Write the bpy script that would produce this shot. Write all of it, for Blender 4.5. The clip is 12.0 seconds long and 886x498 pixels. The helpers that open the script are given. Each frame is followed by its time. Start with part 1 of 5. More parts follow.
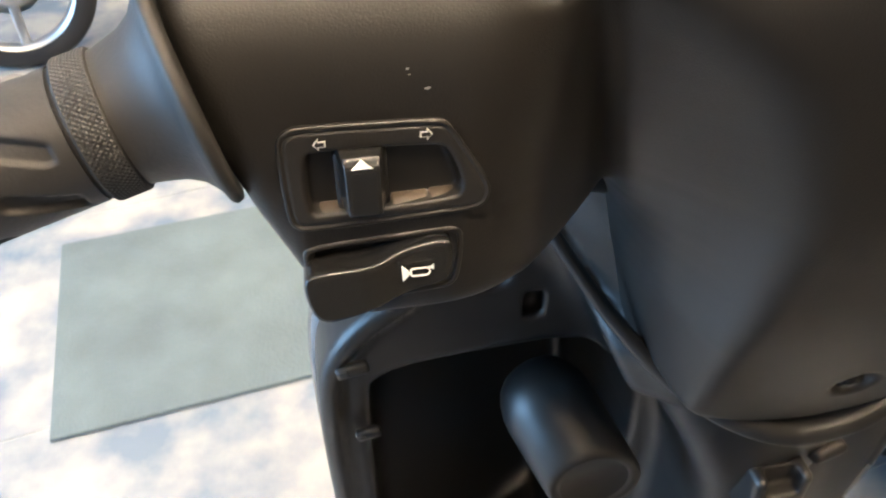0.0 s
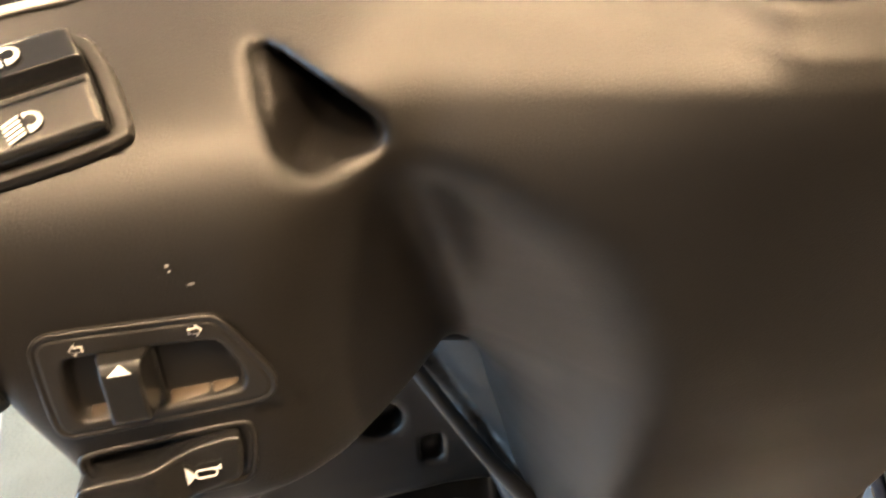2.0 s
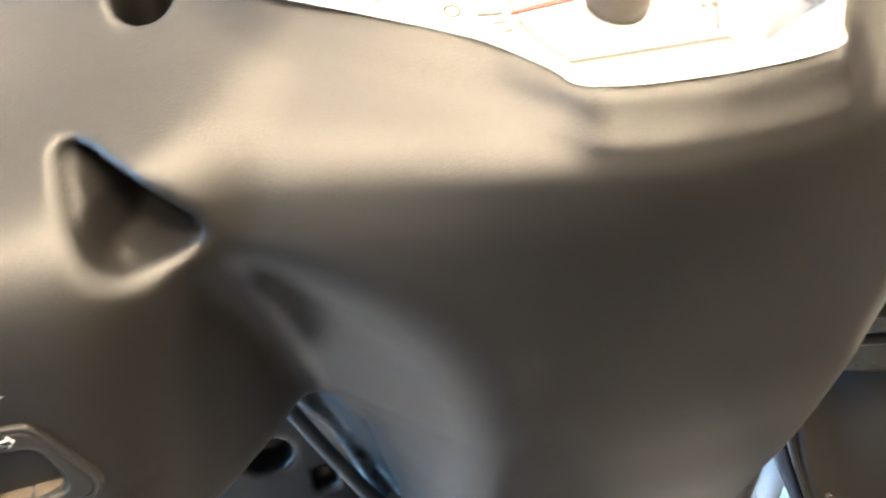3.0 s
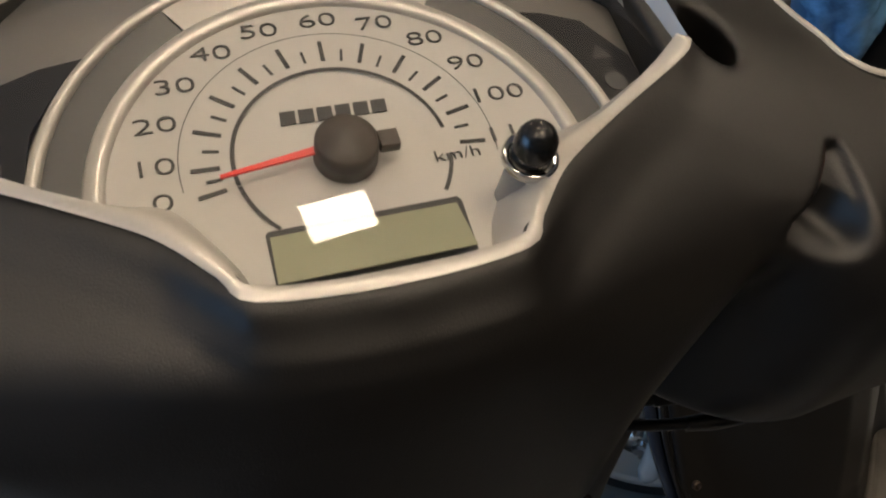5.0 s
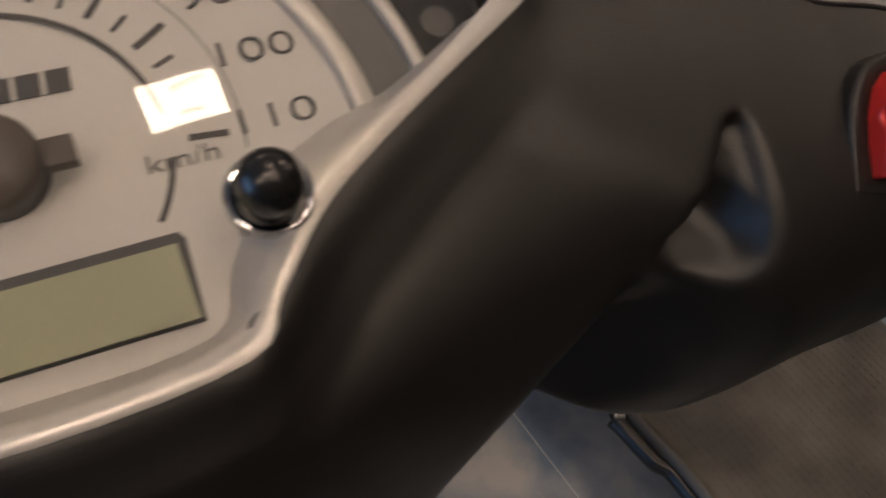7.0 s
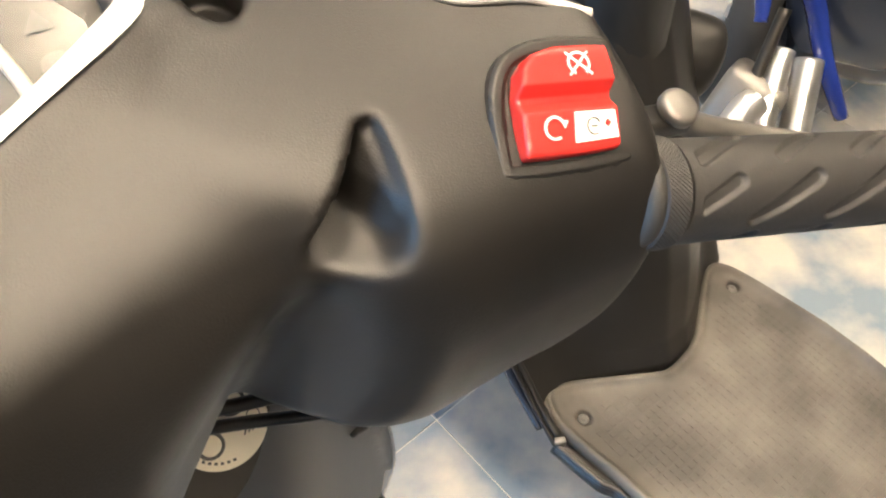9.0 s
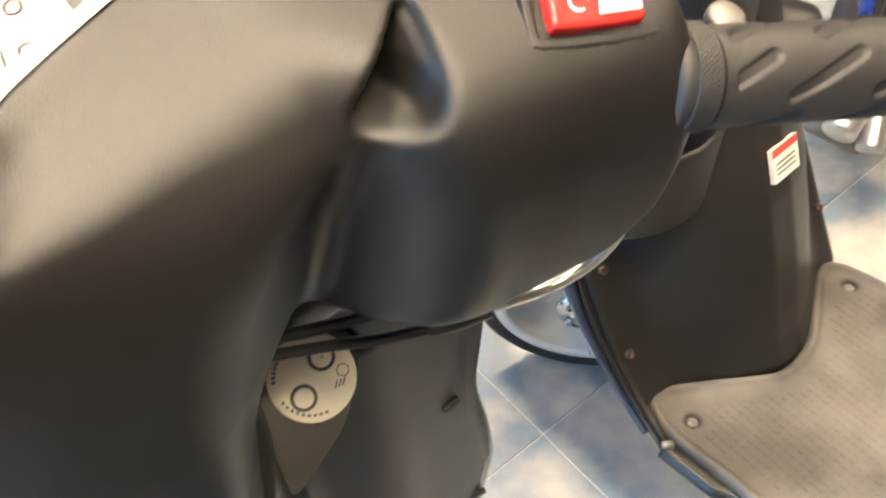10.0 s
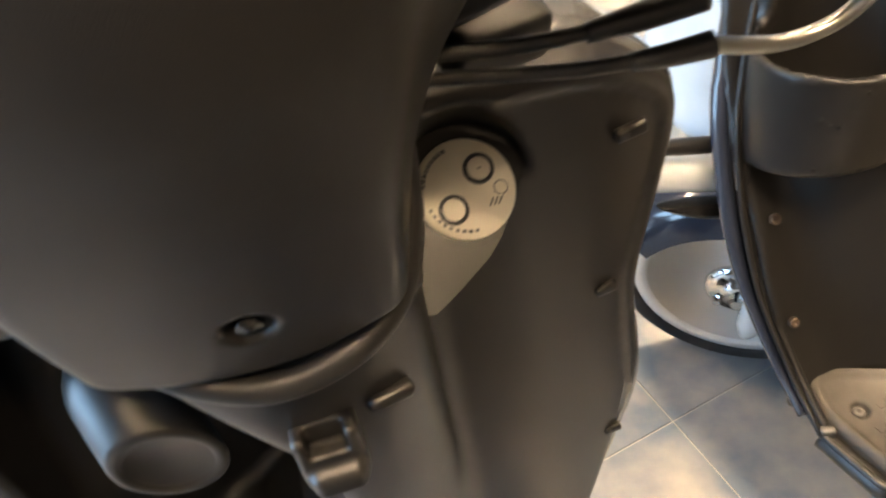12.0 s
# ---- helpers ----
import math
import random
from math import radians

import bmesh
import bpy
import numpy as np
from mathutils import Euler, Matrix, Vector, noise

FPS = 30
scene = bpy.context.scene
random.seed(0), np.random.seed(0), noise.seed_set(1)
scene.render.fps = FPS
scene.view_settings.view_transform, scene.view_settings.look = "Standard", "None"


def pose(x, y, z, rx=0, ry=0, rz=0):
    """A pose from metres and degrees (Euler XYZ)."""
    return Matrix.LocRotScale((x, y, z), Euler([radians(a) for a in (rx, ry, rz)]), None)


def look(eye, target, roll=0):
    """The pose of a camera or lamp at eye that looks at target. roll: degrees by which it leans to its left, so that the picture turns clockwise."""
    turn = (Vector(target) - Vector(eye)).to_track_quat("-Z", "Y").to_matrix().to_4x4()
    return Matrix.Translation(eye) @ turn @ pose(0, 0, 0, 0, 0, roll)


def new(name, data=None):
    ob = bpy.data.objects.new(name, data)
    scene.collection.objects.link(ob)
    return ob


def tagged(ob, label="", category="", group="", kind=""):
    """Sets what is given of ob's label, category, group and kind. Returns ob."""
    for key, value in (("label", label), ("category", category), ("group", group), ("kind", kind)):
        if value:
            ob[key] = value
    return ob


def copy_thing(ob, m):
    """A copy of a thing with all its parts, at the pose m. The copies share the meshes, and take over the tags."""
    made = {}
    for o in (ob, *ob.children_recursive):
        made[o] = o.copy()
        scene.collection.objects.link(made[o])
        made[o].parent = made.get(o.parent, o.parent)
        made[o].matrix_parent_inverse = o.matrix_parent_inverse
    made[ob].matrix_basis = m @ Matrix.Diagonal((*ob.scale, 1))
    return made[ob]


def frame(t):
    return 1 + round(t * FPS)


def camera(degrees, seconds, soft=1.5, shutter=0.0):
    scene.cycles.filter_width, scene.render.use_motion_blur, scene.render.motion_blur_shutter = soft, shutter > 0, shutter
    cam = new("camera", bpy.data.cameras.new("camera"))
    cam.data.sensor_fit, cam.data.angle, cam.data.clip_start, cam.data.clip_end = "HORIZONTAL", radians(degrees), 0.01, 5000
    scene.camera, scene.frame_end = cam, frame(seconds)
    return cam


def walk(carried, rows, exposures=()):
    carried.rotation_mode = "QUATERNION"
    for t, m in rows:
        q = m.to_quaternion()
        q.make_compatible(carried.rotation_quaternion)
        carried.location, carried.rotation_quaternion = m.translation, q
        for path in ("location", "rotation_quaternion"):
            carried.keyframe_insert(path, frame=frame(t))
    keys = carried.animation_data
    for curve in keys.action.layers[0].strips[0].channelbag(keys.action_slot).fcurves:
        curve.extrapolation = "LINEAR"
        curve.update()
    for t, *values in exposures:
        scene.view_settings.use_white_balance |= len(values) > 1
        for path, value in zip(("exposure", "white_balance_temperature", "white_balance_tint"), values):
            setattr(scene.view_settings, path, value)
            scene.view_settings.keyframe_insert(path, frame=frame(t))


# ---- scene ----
cam = camera(58.81, 12.0, 2.0, 0.5)

# ---------- camera ----------
ROWS = [
    (0, -0.2139, -0.1693, 1.1120, -9.08, -40.97, -0.79),
    (0.5, -0.2087, -0.1789, 1.1003, -8.38, -35.67, -1.35),
    (1, -0.1979, -0.1799, 1.0984, -8.21, -33.59, -2.18),
    (1.5, -0.1822, -0.1698, 1.1089, -10.54, -33.24, -1.58),
    (2, -0.1625, -0.1574, 1.1213, -11.51, -33.61, -2.39),
    (2.5, -0.1502, -0.1569, 1.1365, -12.92, -33.59, -2.39),
    (3, -0.1286, -0.1530, 1.1459, -16.58, -35.44, -1.59),
    (3.3, -0.1113, -0.1541, 1.1609, -16.95, -36.42, -0.75),
    (3.6, -0.0950, -0.1583, 1.1601, -19.20, -36.22, -0.81),
    (5.3, -0.0431, -0.1187, 1.2066, -21.12, -41.52, 3.78),
    (5.5, -0.0435, -0.1103, 1.2077, -20.90, -42.32, 4.33),
    (6, -0.0447, -0.0951, 1.2178, -21.85, -47.71, 7.14),
    (6.5, -0.0178, -0.0634, 1.1978, -34.80, -51.25, 13.97),
    (7, 0.0330, -0.0527, 1.1938, -30.48, -55.22, 9.38),
    (7.5, 0.0585, -0.0636, 1.1924, -33.23, -51.69, 8.13),
    (7.7, 0.0660, -0.0680, 1.1926, -33.40, -51.62, 7.40),
    (9.3, 0.1063, -0.1164, 1.1984, -29.53, -50.98, 0.65),
    (9.5, 0.1046, -0.1290, 1.1975, -26.13, -49.37, -2.16),
    (10, 0.0988, -0.1554, 1.1773, -19.42, -47.72, -8.38),
    (10.5, 0.0936, -0.1768, 1.1619, -13.45, -46.45, -13.45),
    (11, 0.0883, -0.1972, 1.1409, -8.95, -45.71, -16.98),
    (11.5, 0.0713, -0.1874, 1.0964, -9.86, -44.44, -14.17),
    (12, 0.0458, -0.1834, 1.0528, -7.52, -44.24, -10.19),
]


def aim(x, y, z, yaw, pitch, roll):
    """A camera at x, y, z, turned by yaw (left), pitch (up) and roll."""
    return pose(x, y, z) @ pose(0, 0, 0, 0, 0, yaw) @ pose(0, 0, 0, 90 + pitch, 0, 0) @ pose(0, 0, 0, 0, 0, roll)


EXPOSURES = [(0.0, 0.38, 6800, 12), (0.8, 0.36, 7300, 13), (1.6, 0.4, 8400, 17), (2.0, 0.7, 8600, 18), (2.4, 1.2, 7200, 11), (3.0, 1.3, 6500, 9), (3.3, 0.6, 6400, 9), (3.5, 0.2, 6300, 9), (3.7, 0.0, 6300, 9),
             (5.3, -2.15, 6300, 12), (5.7, -2.35, 6300, 12), (6.0, -2.8, 6300, 13), (6.5, -2.7, 6300, 16), (7.0, -2.25, 6300, 20), (7.7, -1.95, 5650, 9), (9.3, 0.6, 6500, 10), (9.6, 0.6, 6500, 10), (10.0, 0.68, 6500, 10), (10.5, 0.3, 6800, 11), (11.0, 0.4, 7000, 12), (11.5, 0.4, 7200, 13), (12.0, 0.5, 7800, 15)]
walk(cam, [(r[0], aim(*r[1:])) for r in ROWS], EXPOSURES)

# ---------- world and lamps ----------
world = bpy.data.worlds.new("world")
scene.world = world
world.use_nodes = True
sky = world.node_tree.nodes.new("ShaderNodeTexSky")
sky.sky_type, sky.sun_disc = "NISHITA", False
sky.sun_elevation, sky.sun_rotation = radians(50), radians(127)
world.node_tree.links.new(sky.outputs[0], world.node_tree.nodes["Background"].inputs[0])
world.node_tree.nodes["Background"].inputs[1].default_value = 0.12


def area_lamp(name, m, sx, sy, watts, colour):
    data = bpy.data.lights.new(name, "AREA")
    data.shape, data.size, data.size_y, data.energy, data.color = "RECTANGLE", sx, sy, watts, colour
    ob = new(name, data)
    ob.matrix_world = m
    return ob


sun_data = bpy.data.lights.new("sun", "SUN")
sun_data.energy, sun_data.angle, sun_data.color = 4.0, radians(0.6), (1.0, 0.95, 0.88)
sun = new("sun", sun_data)
sun.matrix_world = look((8, -6, 12), (0, 0, 0))

# daylight that comes in through the wide shop front and the side window
area_lamp("window_light", look((-3.85, 0.10, 1.4), (0, 0.0, 0.9)), 2.8, 2.2, 260, (0.30, 0.60, 1.0))
area_lamp("shop_front_light", look((-1.6, 5.3, 1.5), (-0.6, 0, 0.6)), 3.4, 2.3, 12, (0.75, 0.88, 1.0))
LAMP_GLOW = 225.0

# ---------- materials ----------
def material(name, colour, rough=0.5, metal=0.0, grain=0.0, grain_size=900.0, vary=0.1, stain=6.0, spec=0.5, clear=0.0, tint=None, band=(0.35, 0.65)):
    m = bpy.data.materials.new(name)
    m.use_nodes = True
    nt = m.node_tree
    b = nt.nodes["Principled BSDF"]
    b.inputs["Roughness"].default_value, b.inputs["Metallic"].default_value = rough, metal
    b.inputs["Specular IOR Level"].default_value, b.inputs["Coat Weight"].default_value = spec, clear
    geo = nt.nodes.new("ShaderNodeNewGeometry")
    big, fine = nt.nodes.new("ShaderNodeTexNoise"), nt.nodes.new("ShaderNodeTexNoise")
    for n, s, d in ((big, stain, 6.0), (fine, grain_size, 2.0)):
        n.inputs["Scale"].default_value, n.inputs["Detail"].default_value = s, d
        nt.links.new(geo.outputs["Position"], n.inputs["Vector"])
    ramp = nt.nodes.new("ShaderNodeMix")
    ramp.data_type = "RGBA"
    other = tint or [c * (1 - 2 * vary) for c in colour]
    ramp.inputs["A"].default_value, ramp.inputs["B"].default_value = (*other, 1), (*[min(1, c * (1 + vary)) for c in colour], 1)
    spread = nt.nodes.new("ShaderNodeMapRange")
    spread.inputs["From Min"].default_value, spread.inputs["From Max"].default_value = band
    nt.links.new(big.outputs["Fac"], spread.inputs["Value"])
    nt.links.new(spread.outputs[0], ramp.inputs["Factor"])
    nt.links.new(ramp.outputs["Result"], b.inputs["Base Color"])
    rr = nt.nodes.new("ShaderNodeMapRange")
    rr.inputs["To Min"].default_value, rr.inputs["To Max"].default_value = max(0.02, rough * 0.85), min(1, rough * 1.15)
    nt.links.new(big.outputs["Fac"], rr.inputs["Value"])
    nt.links.new(rr.outputs[0], b.inputs["Roughness"])
    if grain:
        bump = nt.nodes.new("ShaderNodeBump")
        bump.inputs["Strength"].default_value, bump.inputs["Distance"].default_value = 1.0, grain
        nt.links.new(fine.outputs["Fac"], bump.inputs["Height"])
        nt.links.new(bump.outputs[0], b.inputs["Normal"])
    return m


PLASTIC = material("textured black plastic", (0.0085, 0.0076, 0.0068), 0.41, spec=0.52, grain=0.00010, grain_size=1600, vary=0.12, stain=12)
PLASTIC_SMOOTH = material("smooth dark plastic", (0.0150, 0.0143, 0.0138), 0.38, spec=0.45, grain=0.00006, grain_size=1500)
# brown base carries the warm lamp sheen on the turn switch's pit wall
LEDGE_SHEEN = material("pit ledge with lamp sheen in its brown", (0.065, 0.050, 0.036), 0.36)
GLOSS_BLACK = material("glossy black plastic", (0.012, 0.012, 0.012), 0.24)
RUBBER = material("black rubber", (0.022, 0.021, 0.020), 0.55, grain=0.0001, grain_size=700)
SILVER = material("silver painted plastic", (0.55, 0.53, 0.50), 0.32, metal=0.4, grain=0.00002, grain_size=2500, vary=0.03)
RED = material("glossy red plastic", (0.58, 0.030, 0.024), 0.26, vary=0.05)
WHITE = material("white print", (0.75, 0.74, 0.70), 0.5, vary=0.04)
DIAL = material("pale grey dial face", (0.50, 0.49, 0.47), 0.6, vary=0.03)
DARK_DIAL = material("smoked black indicator panel", (0.02, 0.02, 0.022), 0.3)
PRINT = material("dark grey print", (0.05, 0.05, 0.05), 0.6)
LCD = material("green grey liquid crystal", (0.30, 0.31, 0.22), 0.15, vary=0.03)
# the brown of reflections on the needle cap, put into the base colour
HUB = material("satin plastic with reflected brown in its base", (0.060, 0.048, 0.040), 0.42)
NEEDLE = material("red needle", (0.7, 0.03, 0.02), 0.4)
LOCK = material("cream lock disc", (0.86, 0.81, 0.68), 0.40, vary=0.05)
STEEL = material("dull zinc plated steel", (0.55, 0.56, 0.55), 0.3, metal=1.0)
CABLE = material("black cable sheath", (0.015, 0.015, 0.015), 0.4)
MAT = material("grey green rubber mat", (0.15, 0.195, 0.205), 0.8, grain=0.002, grain_size=120)
WHEEL_PAINT = material("silver wheel paint", (0.72, 0.71, 0.68), 0.30, metal=0.25, vary=0.04, clear=0.3)
FLOOR = material("marbled floor tile", (0.46, 0.44, 0.40), 0.24, vary=0.05, stain=6.0, tint=(0.19, 0.24, 0.30), band=(0.38, 0.63))
WALL = material("painted wall", (0.72, 0.70, 0.66), 0.8)
DARK_WALL = material("dark bounce-cutting wall", (0.07, 0.06, 0.05), 0.6, vary=0.2)
TYRE = material("black tyre rubber", (0.018, 0.018, 0.019), 0.7, grain=0.0005, grain_size=200)
ALLOY = material("silver alloy", (0.6, 0.6, 0.6), 0.3, metal=0.9)


def glow(name, colour, strength):
    m = bpy.data.materials.new(name)
    m.use_nodes = True
    nt = m.node_tree
    nt.nodes.clear()
    out, em = nt.nodes.new("ShaderNodeOutputMaterial"), nt.nodes.new("ShaderNodeEmission")
    em.inputs["Color"].default_value, em.inputs["Strength"].default_value = (*colour, 1), strength
    nt.links.new(em.outputs[0], out.inputs[0])
    return m


LAMP = glow("lit lamp diffuser", (1.0, 0.80, 0.56), LAMP_GLOW)
CHROME = material("chrome", (0.8, 0.8, 0.8), 0.08, metal=1.0)


SILVER_DARK = material("grey plastic plate", (0.30, 0.29, 0.28), 0.45, grain=0.00003, grain_size=2000, vary=0.05)
SMOKE = material("smoked grey plastic", (0.09, 0.09, 0.09), 0.35, vary=0.08)
BODY_PAINT = material("glossy dark grey paint", (0.10, 0.105, 0.11), 0.12, vary=0.05, clear=0.6)


def clear_plastic(name, rough=0.0, gloss_tint=(1, 1, 1)):
    m = bpy.data.materials.new(name)
    m.use_nodes = True
    nt = m.node_tree
    nt.nodes.clear()
    out, mix = nt.nodes.new("ShaderNodeOutputMaterial"), nt.nodes.new("ShaderNodeMixShader")
    see, gloss, fres = nt.nodes.new("ShaderNodeBsdfTransparent"), nt.nodes.new("ShaderNodeBsdfGlossy"), nt.nodes.new("ShaderNodeFresnel")
    gloss.inputs["Roughness"].default_value, fres.inputs["IOR"].default_value = rough, 1.45
    see.inputs["Color"].default_value = (0.96, 0.96, 0.95, 1)
    nt.links.new(fres.outputs[0], mix.inputs[0])
    nt.links.new(see.outputs[0], mix.inputs[1])
    nt.links.new(gloss.outputs[0], mix.inputs[2])
    nt.links.new(mix.outputs[0], out.inputs[0])
    return m


CLEAR = clear_plastic("clear plastic")

STEEL_DARK = material("grey cast metal", (0.22, 0.21, 0.20), 0.42, metal=0.7)
ZINC = material("zinc plated pipe", (0.62, 0.62, 0.56), 0.28, metal=1.0, vary=0.06)
BOARD_RUBBER = material("worn footboard rubber", (0.115, 0.105, 0.092), 0.72, grain=0.0003, grain_size=500, vary=0.25, stain=9)
RUST = material("rusty screw", (0.09, 0.062, 0.045), 0.6, metal=0.4)
RED_PRINT = material("red print", (0.55, 0.08, 0.06), 0.5)
GUARD_PAINT = material("dark blue grey paint", (0.025, 0.032, 0.05), 0.2, clear=0.5)
PALE_PAINT = material("pale blue grey paint", (0.64, 0.70, 0.74), 0.2, clear=0.5)
BLUE_WRAP = material("pale blue plastic film", (0.12, 0.30, 0.55), 0.18, vary=0.3, stain=40)
DARK_BLUE = material("deep blue gloss paint", (0.012, 0.03, 0.22), 0.12, clear=0.6, vary=0.1)
CEILING = material("white ceiling board", (0.50, 0.48, 0.45), 0.9, vary=0.03)
GROUT = material("grey grout", (0.55, 0.54, 0.52), 0.9)
RAMP = material("dark blue grey rubber", (0.045, 0.055, 0.075), 0.6, grain=0.0006, grain_size=200)
# ---------- mesh helpers ----------
def link_mesh(name, mesh, mat, parent=None, label="", smooth=True):
    ob = new(name, mesh)
    mesh.materials.append(mat)
    if smooth:
        mesh.polygons.foreach_set("use_smooth", [True] * len(mesh.polygons))
    if parent:
        ob.parent = parent
    return tagged(ob, label=label)


def part(name, bm, mat, parent=None, label="", smooth=True):
    mesh = bpy.data.meshes.new(name)
    bm.to_mesh(mesh)
    bm.free()
    return link_mesh(name, mesh, mat, parent, label, smooth)


def thing(name, x, y, z, label, category, group="", kind=""):
    ob = new(name)
    ob.location = (x, y, z)
    ob.empty_display_size = 0.05
    return tagged(ob, label, category, group, kind)


def keep_place(ob, parent):
    ob.parent = parent
    ob.matrix_parent_inverse = Matrix.Translation(parent.location).inverted()
    return ob


def smin(a, b, k):
    h = np.clip(0.5 + 0.5 * (b - a) / k, 0, 1)
    return b + (a - b) * h - k * h * (1 - h)


def smax(a, b, k):
    return -smin(-a, -b, k)


def nets(name, f, lo, hi, h, mat, parent=None, label="", polish=2, m=None):
    """The surface where f is zero, as a mesh of even quads; f is below zero inside."""
    lo, hi = np.array(lo, float), np.array(hi, float)
    n = np.ceil((hi - lo) / h).astype(int) + 1
    ax = [lo[i] + h * np.arange(n[i]) for i in range(3)]
    v = f(*np.meshgrid(*ax, indexing="ij", sparse=True))
    v = np.broadcast_to(v, n)
    ins = v < 0
    total, count = np.zeros((*(n - 1), 3), np.float32), np.zeros(n - 1, np.float32)
    cut = [(slice(0, -1), slice(1, None))[b] for b in (0, 1)]
    for axis in range(3):
        for b in (0, 1):
            for c in (0, 1):
                o = [0, 0, 0]
                o[(axis + 1) % 3], o[(axis + 2) % 3] = b, c
                p = list(o)
                p[axis] = 1
                va, vb = (v[tuple((slice(q, q + m - 1)) for q, m in zip(e, n))] for e in (o, p))
                hit = (va < 0) != (vb < 0)
                t = np.where(hit, va / np.where(hit, va - vb, 1), 0)
                for k in range(3):
                    total[..., k] += hit * (o[k] + (t if k == axis else 0))
                count += hit
    used = count > 0
    index = np.full(n - 1, -1, int)
    index[used] = np.arange(used.sum())
    cell = np.argwhere(used)
    verts = lo + h * (cell + total[used] / count[used][:, None])
    quads = []
    for axis in range(3):
        a, b = (axis + 1) % 3, (axis + 2) % 3
        lo_s, hi_s = [slice(None)] * 3, [slice(None)] * 3
        lo_s[axis], hi_s[axis] = slice(0, -1), slice(1, None)
        flip = ins[tuple(lo_s)] != ins[tuple(hi_s)]
        e = np.argwhere(flip)
        e = e[(e[:, a] > 0) & (e[:, b] > 0) & (e[:, a] < n[a] - 1) & (e[:, b] < n[b] - 1)]
        if not len(e):
            continue
        corner = []
        for da, db in ((1, 1), (0, 1), (0, 0), (1, 0)):
            q = e.copy()
            q[:, a] -= da
            q[:, b] -= db
            corner.append(index[tuple(q.T)])
        q = np.stack(corner, 1)
        out = ins[tuple(e.T)]
        q[~out] = q[~out][:, ::-1]
        quads.append(q)
    quads = np.concatenate(quads)
    for _ in range(polish):
        p = [verts[:, k] for k in range(3)]
        d, g = f(*p), []
        for k in range(3):
            q, r = list(p), list(p)
            q[k], r[k] = p[k] + h * 0.3, p[k] - h * 0.3
            g.append((f(*q) - f(*r)) / (0.6 * h))
        g = np.stack(g, 1)
        step = (d / np.maximum((g**2).sum(1), 0.2))[:, None] * g
        verts = verts - np.clip(step, -0.4 * h, 0.4 * h)
    if m:
        verts = verts @ np.array(m.to_3x3()).T + np.array(m.translation)
    mesh = bpy.data.meshes.new(name)
    mesh.from_pydata(verts.tolist(), [], quads.tolist())
    mesh.update()
    return link_mesh(name, mesh, mat, parent, label)


def rbox(x, y, z, cx, cy, cz, sx, sy, sz, r):
    """Signed distance to a rounded box with half sizes sx, sy, sz."""
    qx, qy, qz = np.abs(x - cx) - sx + r, np.abs(y - cy) - sy + r, np.abs(z - cz) - sz + r
    out = np.sqrt(np.maximum(qx, 0) ** 2 + np.maximum(qy, 0) ** 2 + np.maximum(qz, 0) ** 2)
    return out + np.minimum(np.maximum(qx, np.maximum(qy, qz)), 0) - r


def poly2(u, w, pts):
    """Signed distance to a closed polygon in the plane."""
    d, s = np.full(np.broadcast(u, w).shape, 1e9), np.ones(np.broadcast(u, w).shape)
    for (ax_, ay), (bx, by) in zip(pts, pts[1:] + pts[:1]):
        ex, ey = bx - ax_, by - ay
        wx, wy = u - ax_, w - ay
        t = np.clip((wx * ex + wy * ey) / (ex * ex + ey * ey), 0, 1)
        d = np.minimum(d, (wx - ex * t) ** 2 + (wy - ey * t) ** 2)
        c1, c2, c3 = w >= ay, w < by, ex * wy > ey * wx
        s = np.where((c1 & c2 & c3) | (~c1 & ~c2 & ~c3), -s, s)
    return s * np.sqrt(d)


def box_bm(sx, sy, sz, bevel=0.0, seg=2, m=None):
    bm = bmesh.new()
    bmesh.ops.create_cube(bm, size=1, matrix=Matrix.Diagonal((sx, sy, sz, 1)))
    if bevel:
        bmesh.ops.bevel(bm, geom=bm.edges[:], offset=bevel, segments=seg, affect="EDGES", profile=0.5)
    if m:
        bmesh.ops.transform(bm, matrix=m, verts=bm.verts)
    return bm


def lathe_bm(profile, seg=48, m=None):
    """A turned shape about z from (radius, height) pairs."""
    bm = bmesh.new()
    rings = []
    for r, z in profile:
        rings.append([bm.verts.new((r * math.cos(a), r * math.sin(a), z)) for a in (2 * math.pi * i / seg for i in range(seg))])
    for lo_r, hi_r in zip(rings, rings[1:]):
        for i in range(seg):
            bm.faces.new((lo_r[i], lo_r[(i + 1) % seg], hi_r[(i + 1) % seg], hi_r[i]))
    ring_shaped = tuple(profile[0]) == tuple(profile[-1])
    if profile[0][0] > 0 and not ring_shaped:
        bm.faces.new(rings[0][::-1])
    if profile[-1][0] > 0 and not ring_shaped:
        bm.faces.new(rings[-1])
    bmesh.ops.recalc_face_normals(bm, faces=bm.faces[:])
    if m:
        bmesh.ops.transform(bm, matrix=m, verts=bm.verts)
    return bm


def smooth_path(pts, n=12):
    """Points on a Catmull-Rom curve through pts."""
    pts = [Vector(p) for p in pts]
    ext = [2 * pts[0] - pts[1]] + pts + [2 * pts[-1] - pts[-2]]
    out = []
    for i in range(1, len(ext) - 2):
        a, b, c, d = ext[i - 1 : i + 3]
        for j in range(n):
            t = j / n
            out.append(0.5 * (2 * b + (c - a) * t + (2 * a - 5 * b + 4 * c - d) * t**2 + (3 * b - 3 * c + d - a) * t**3))
    return out + [pts[-1]]


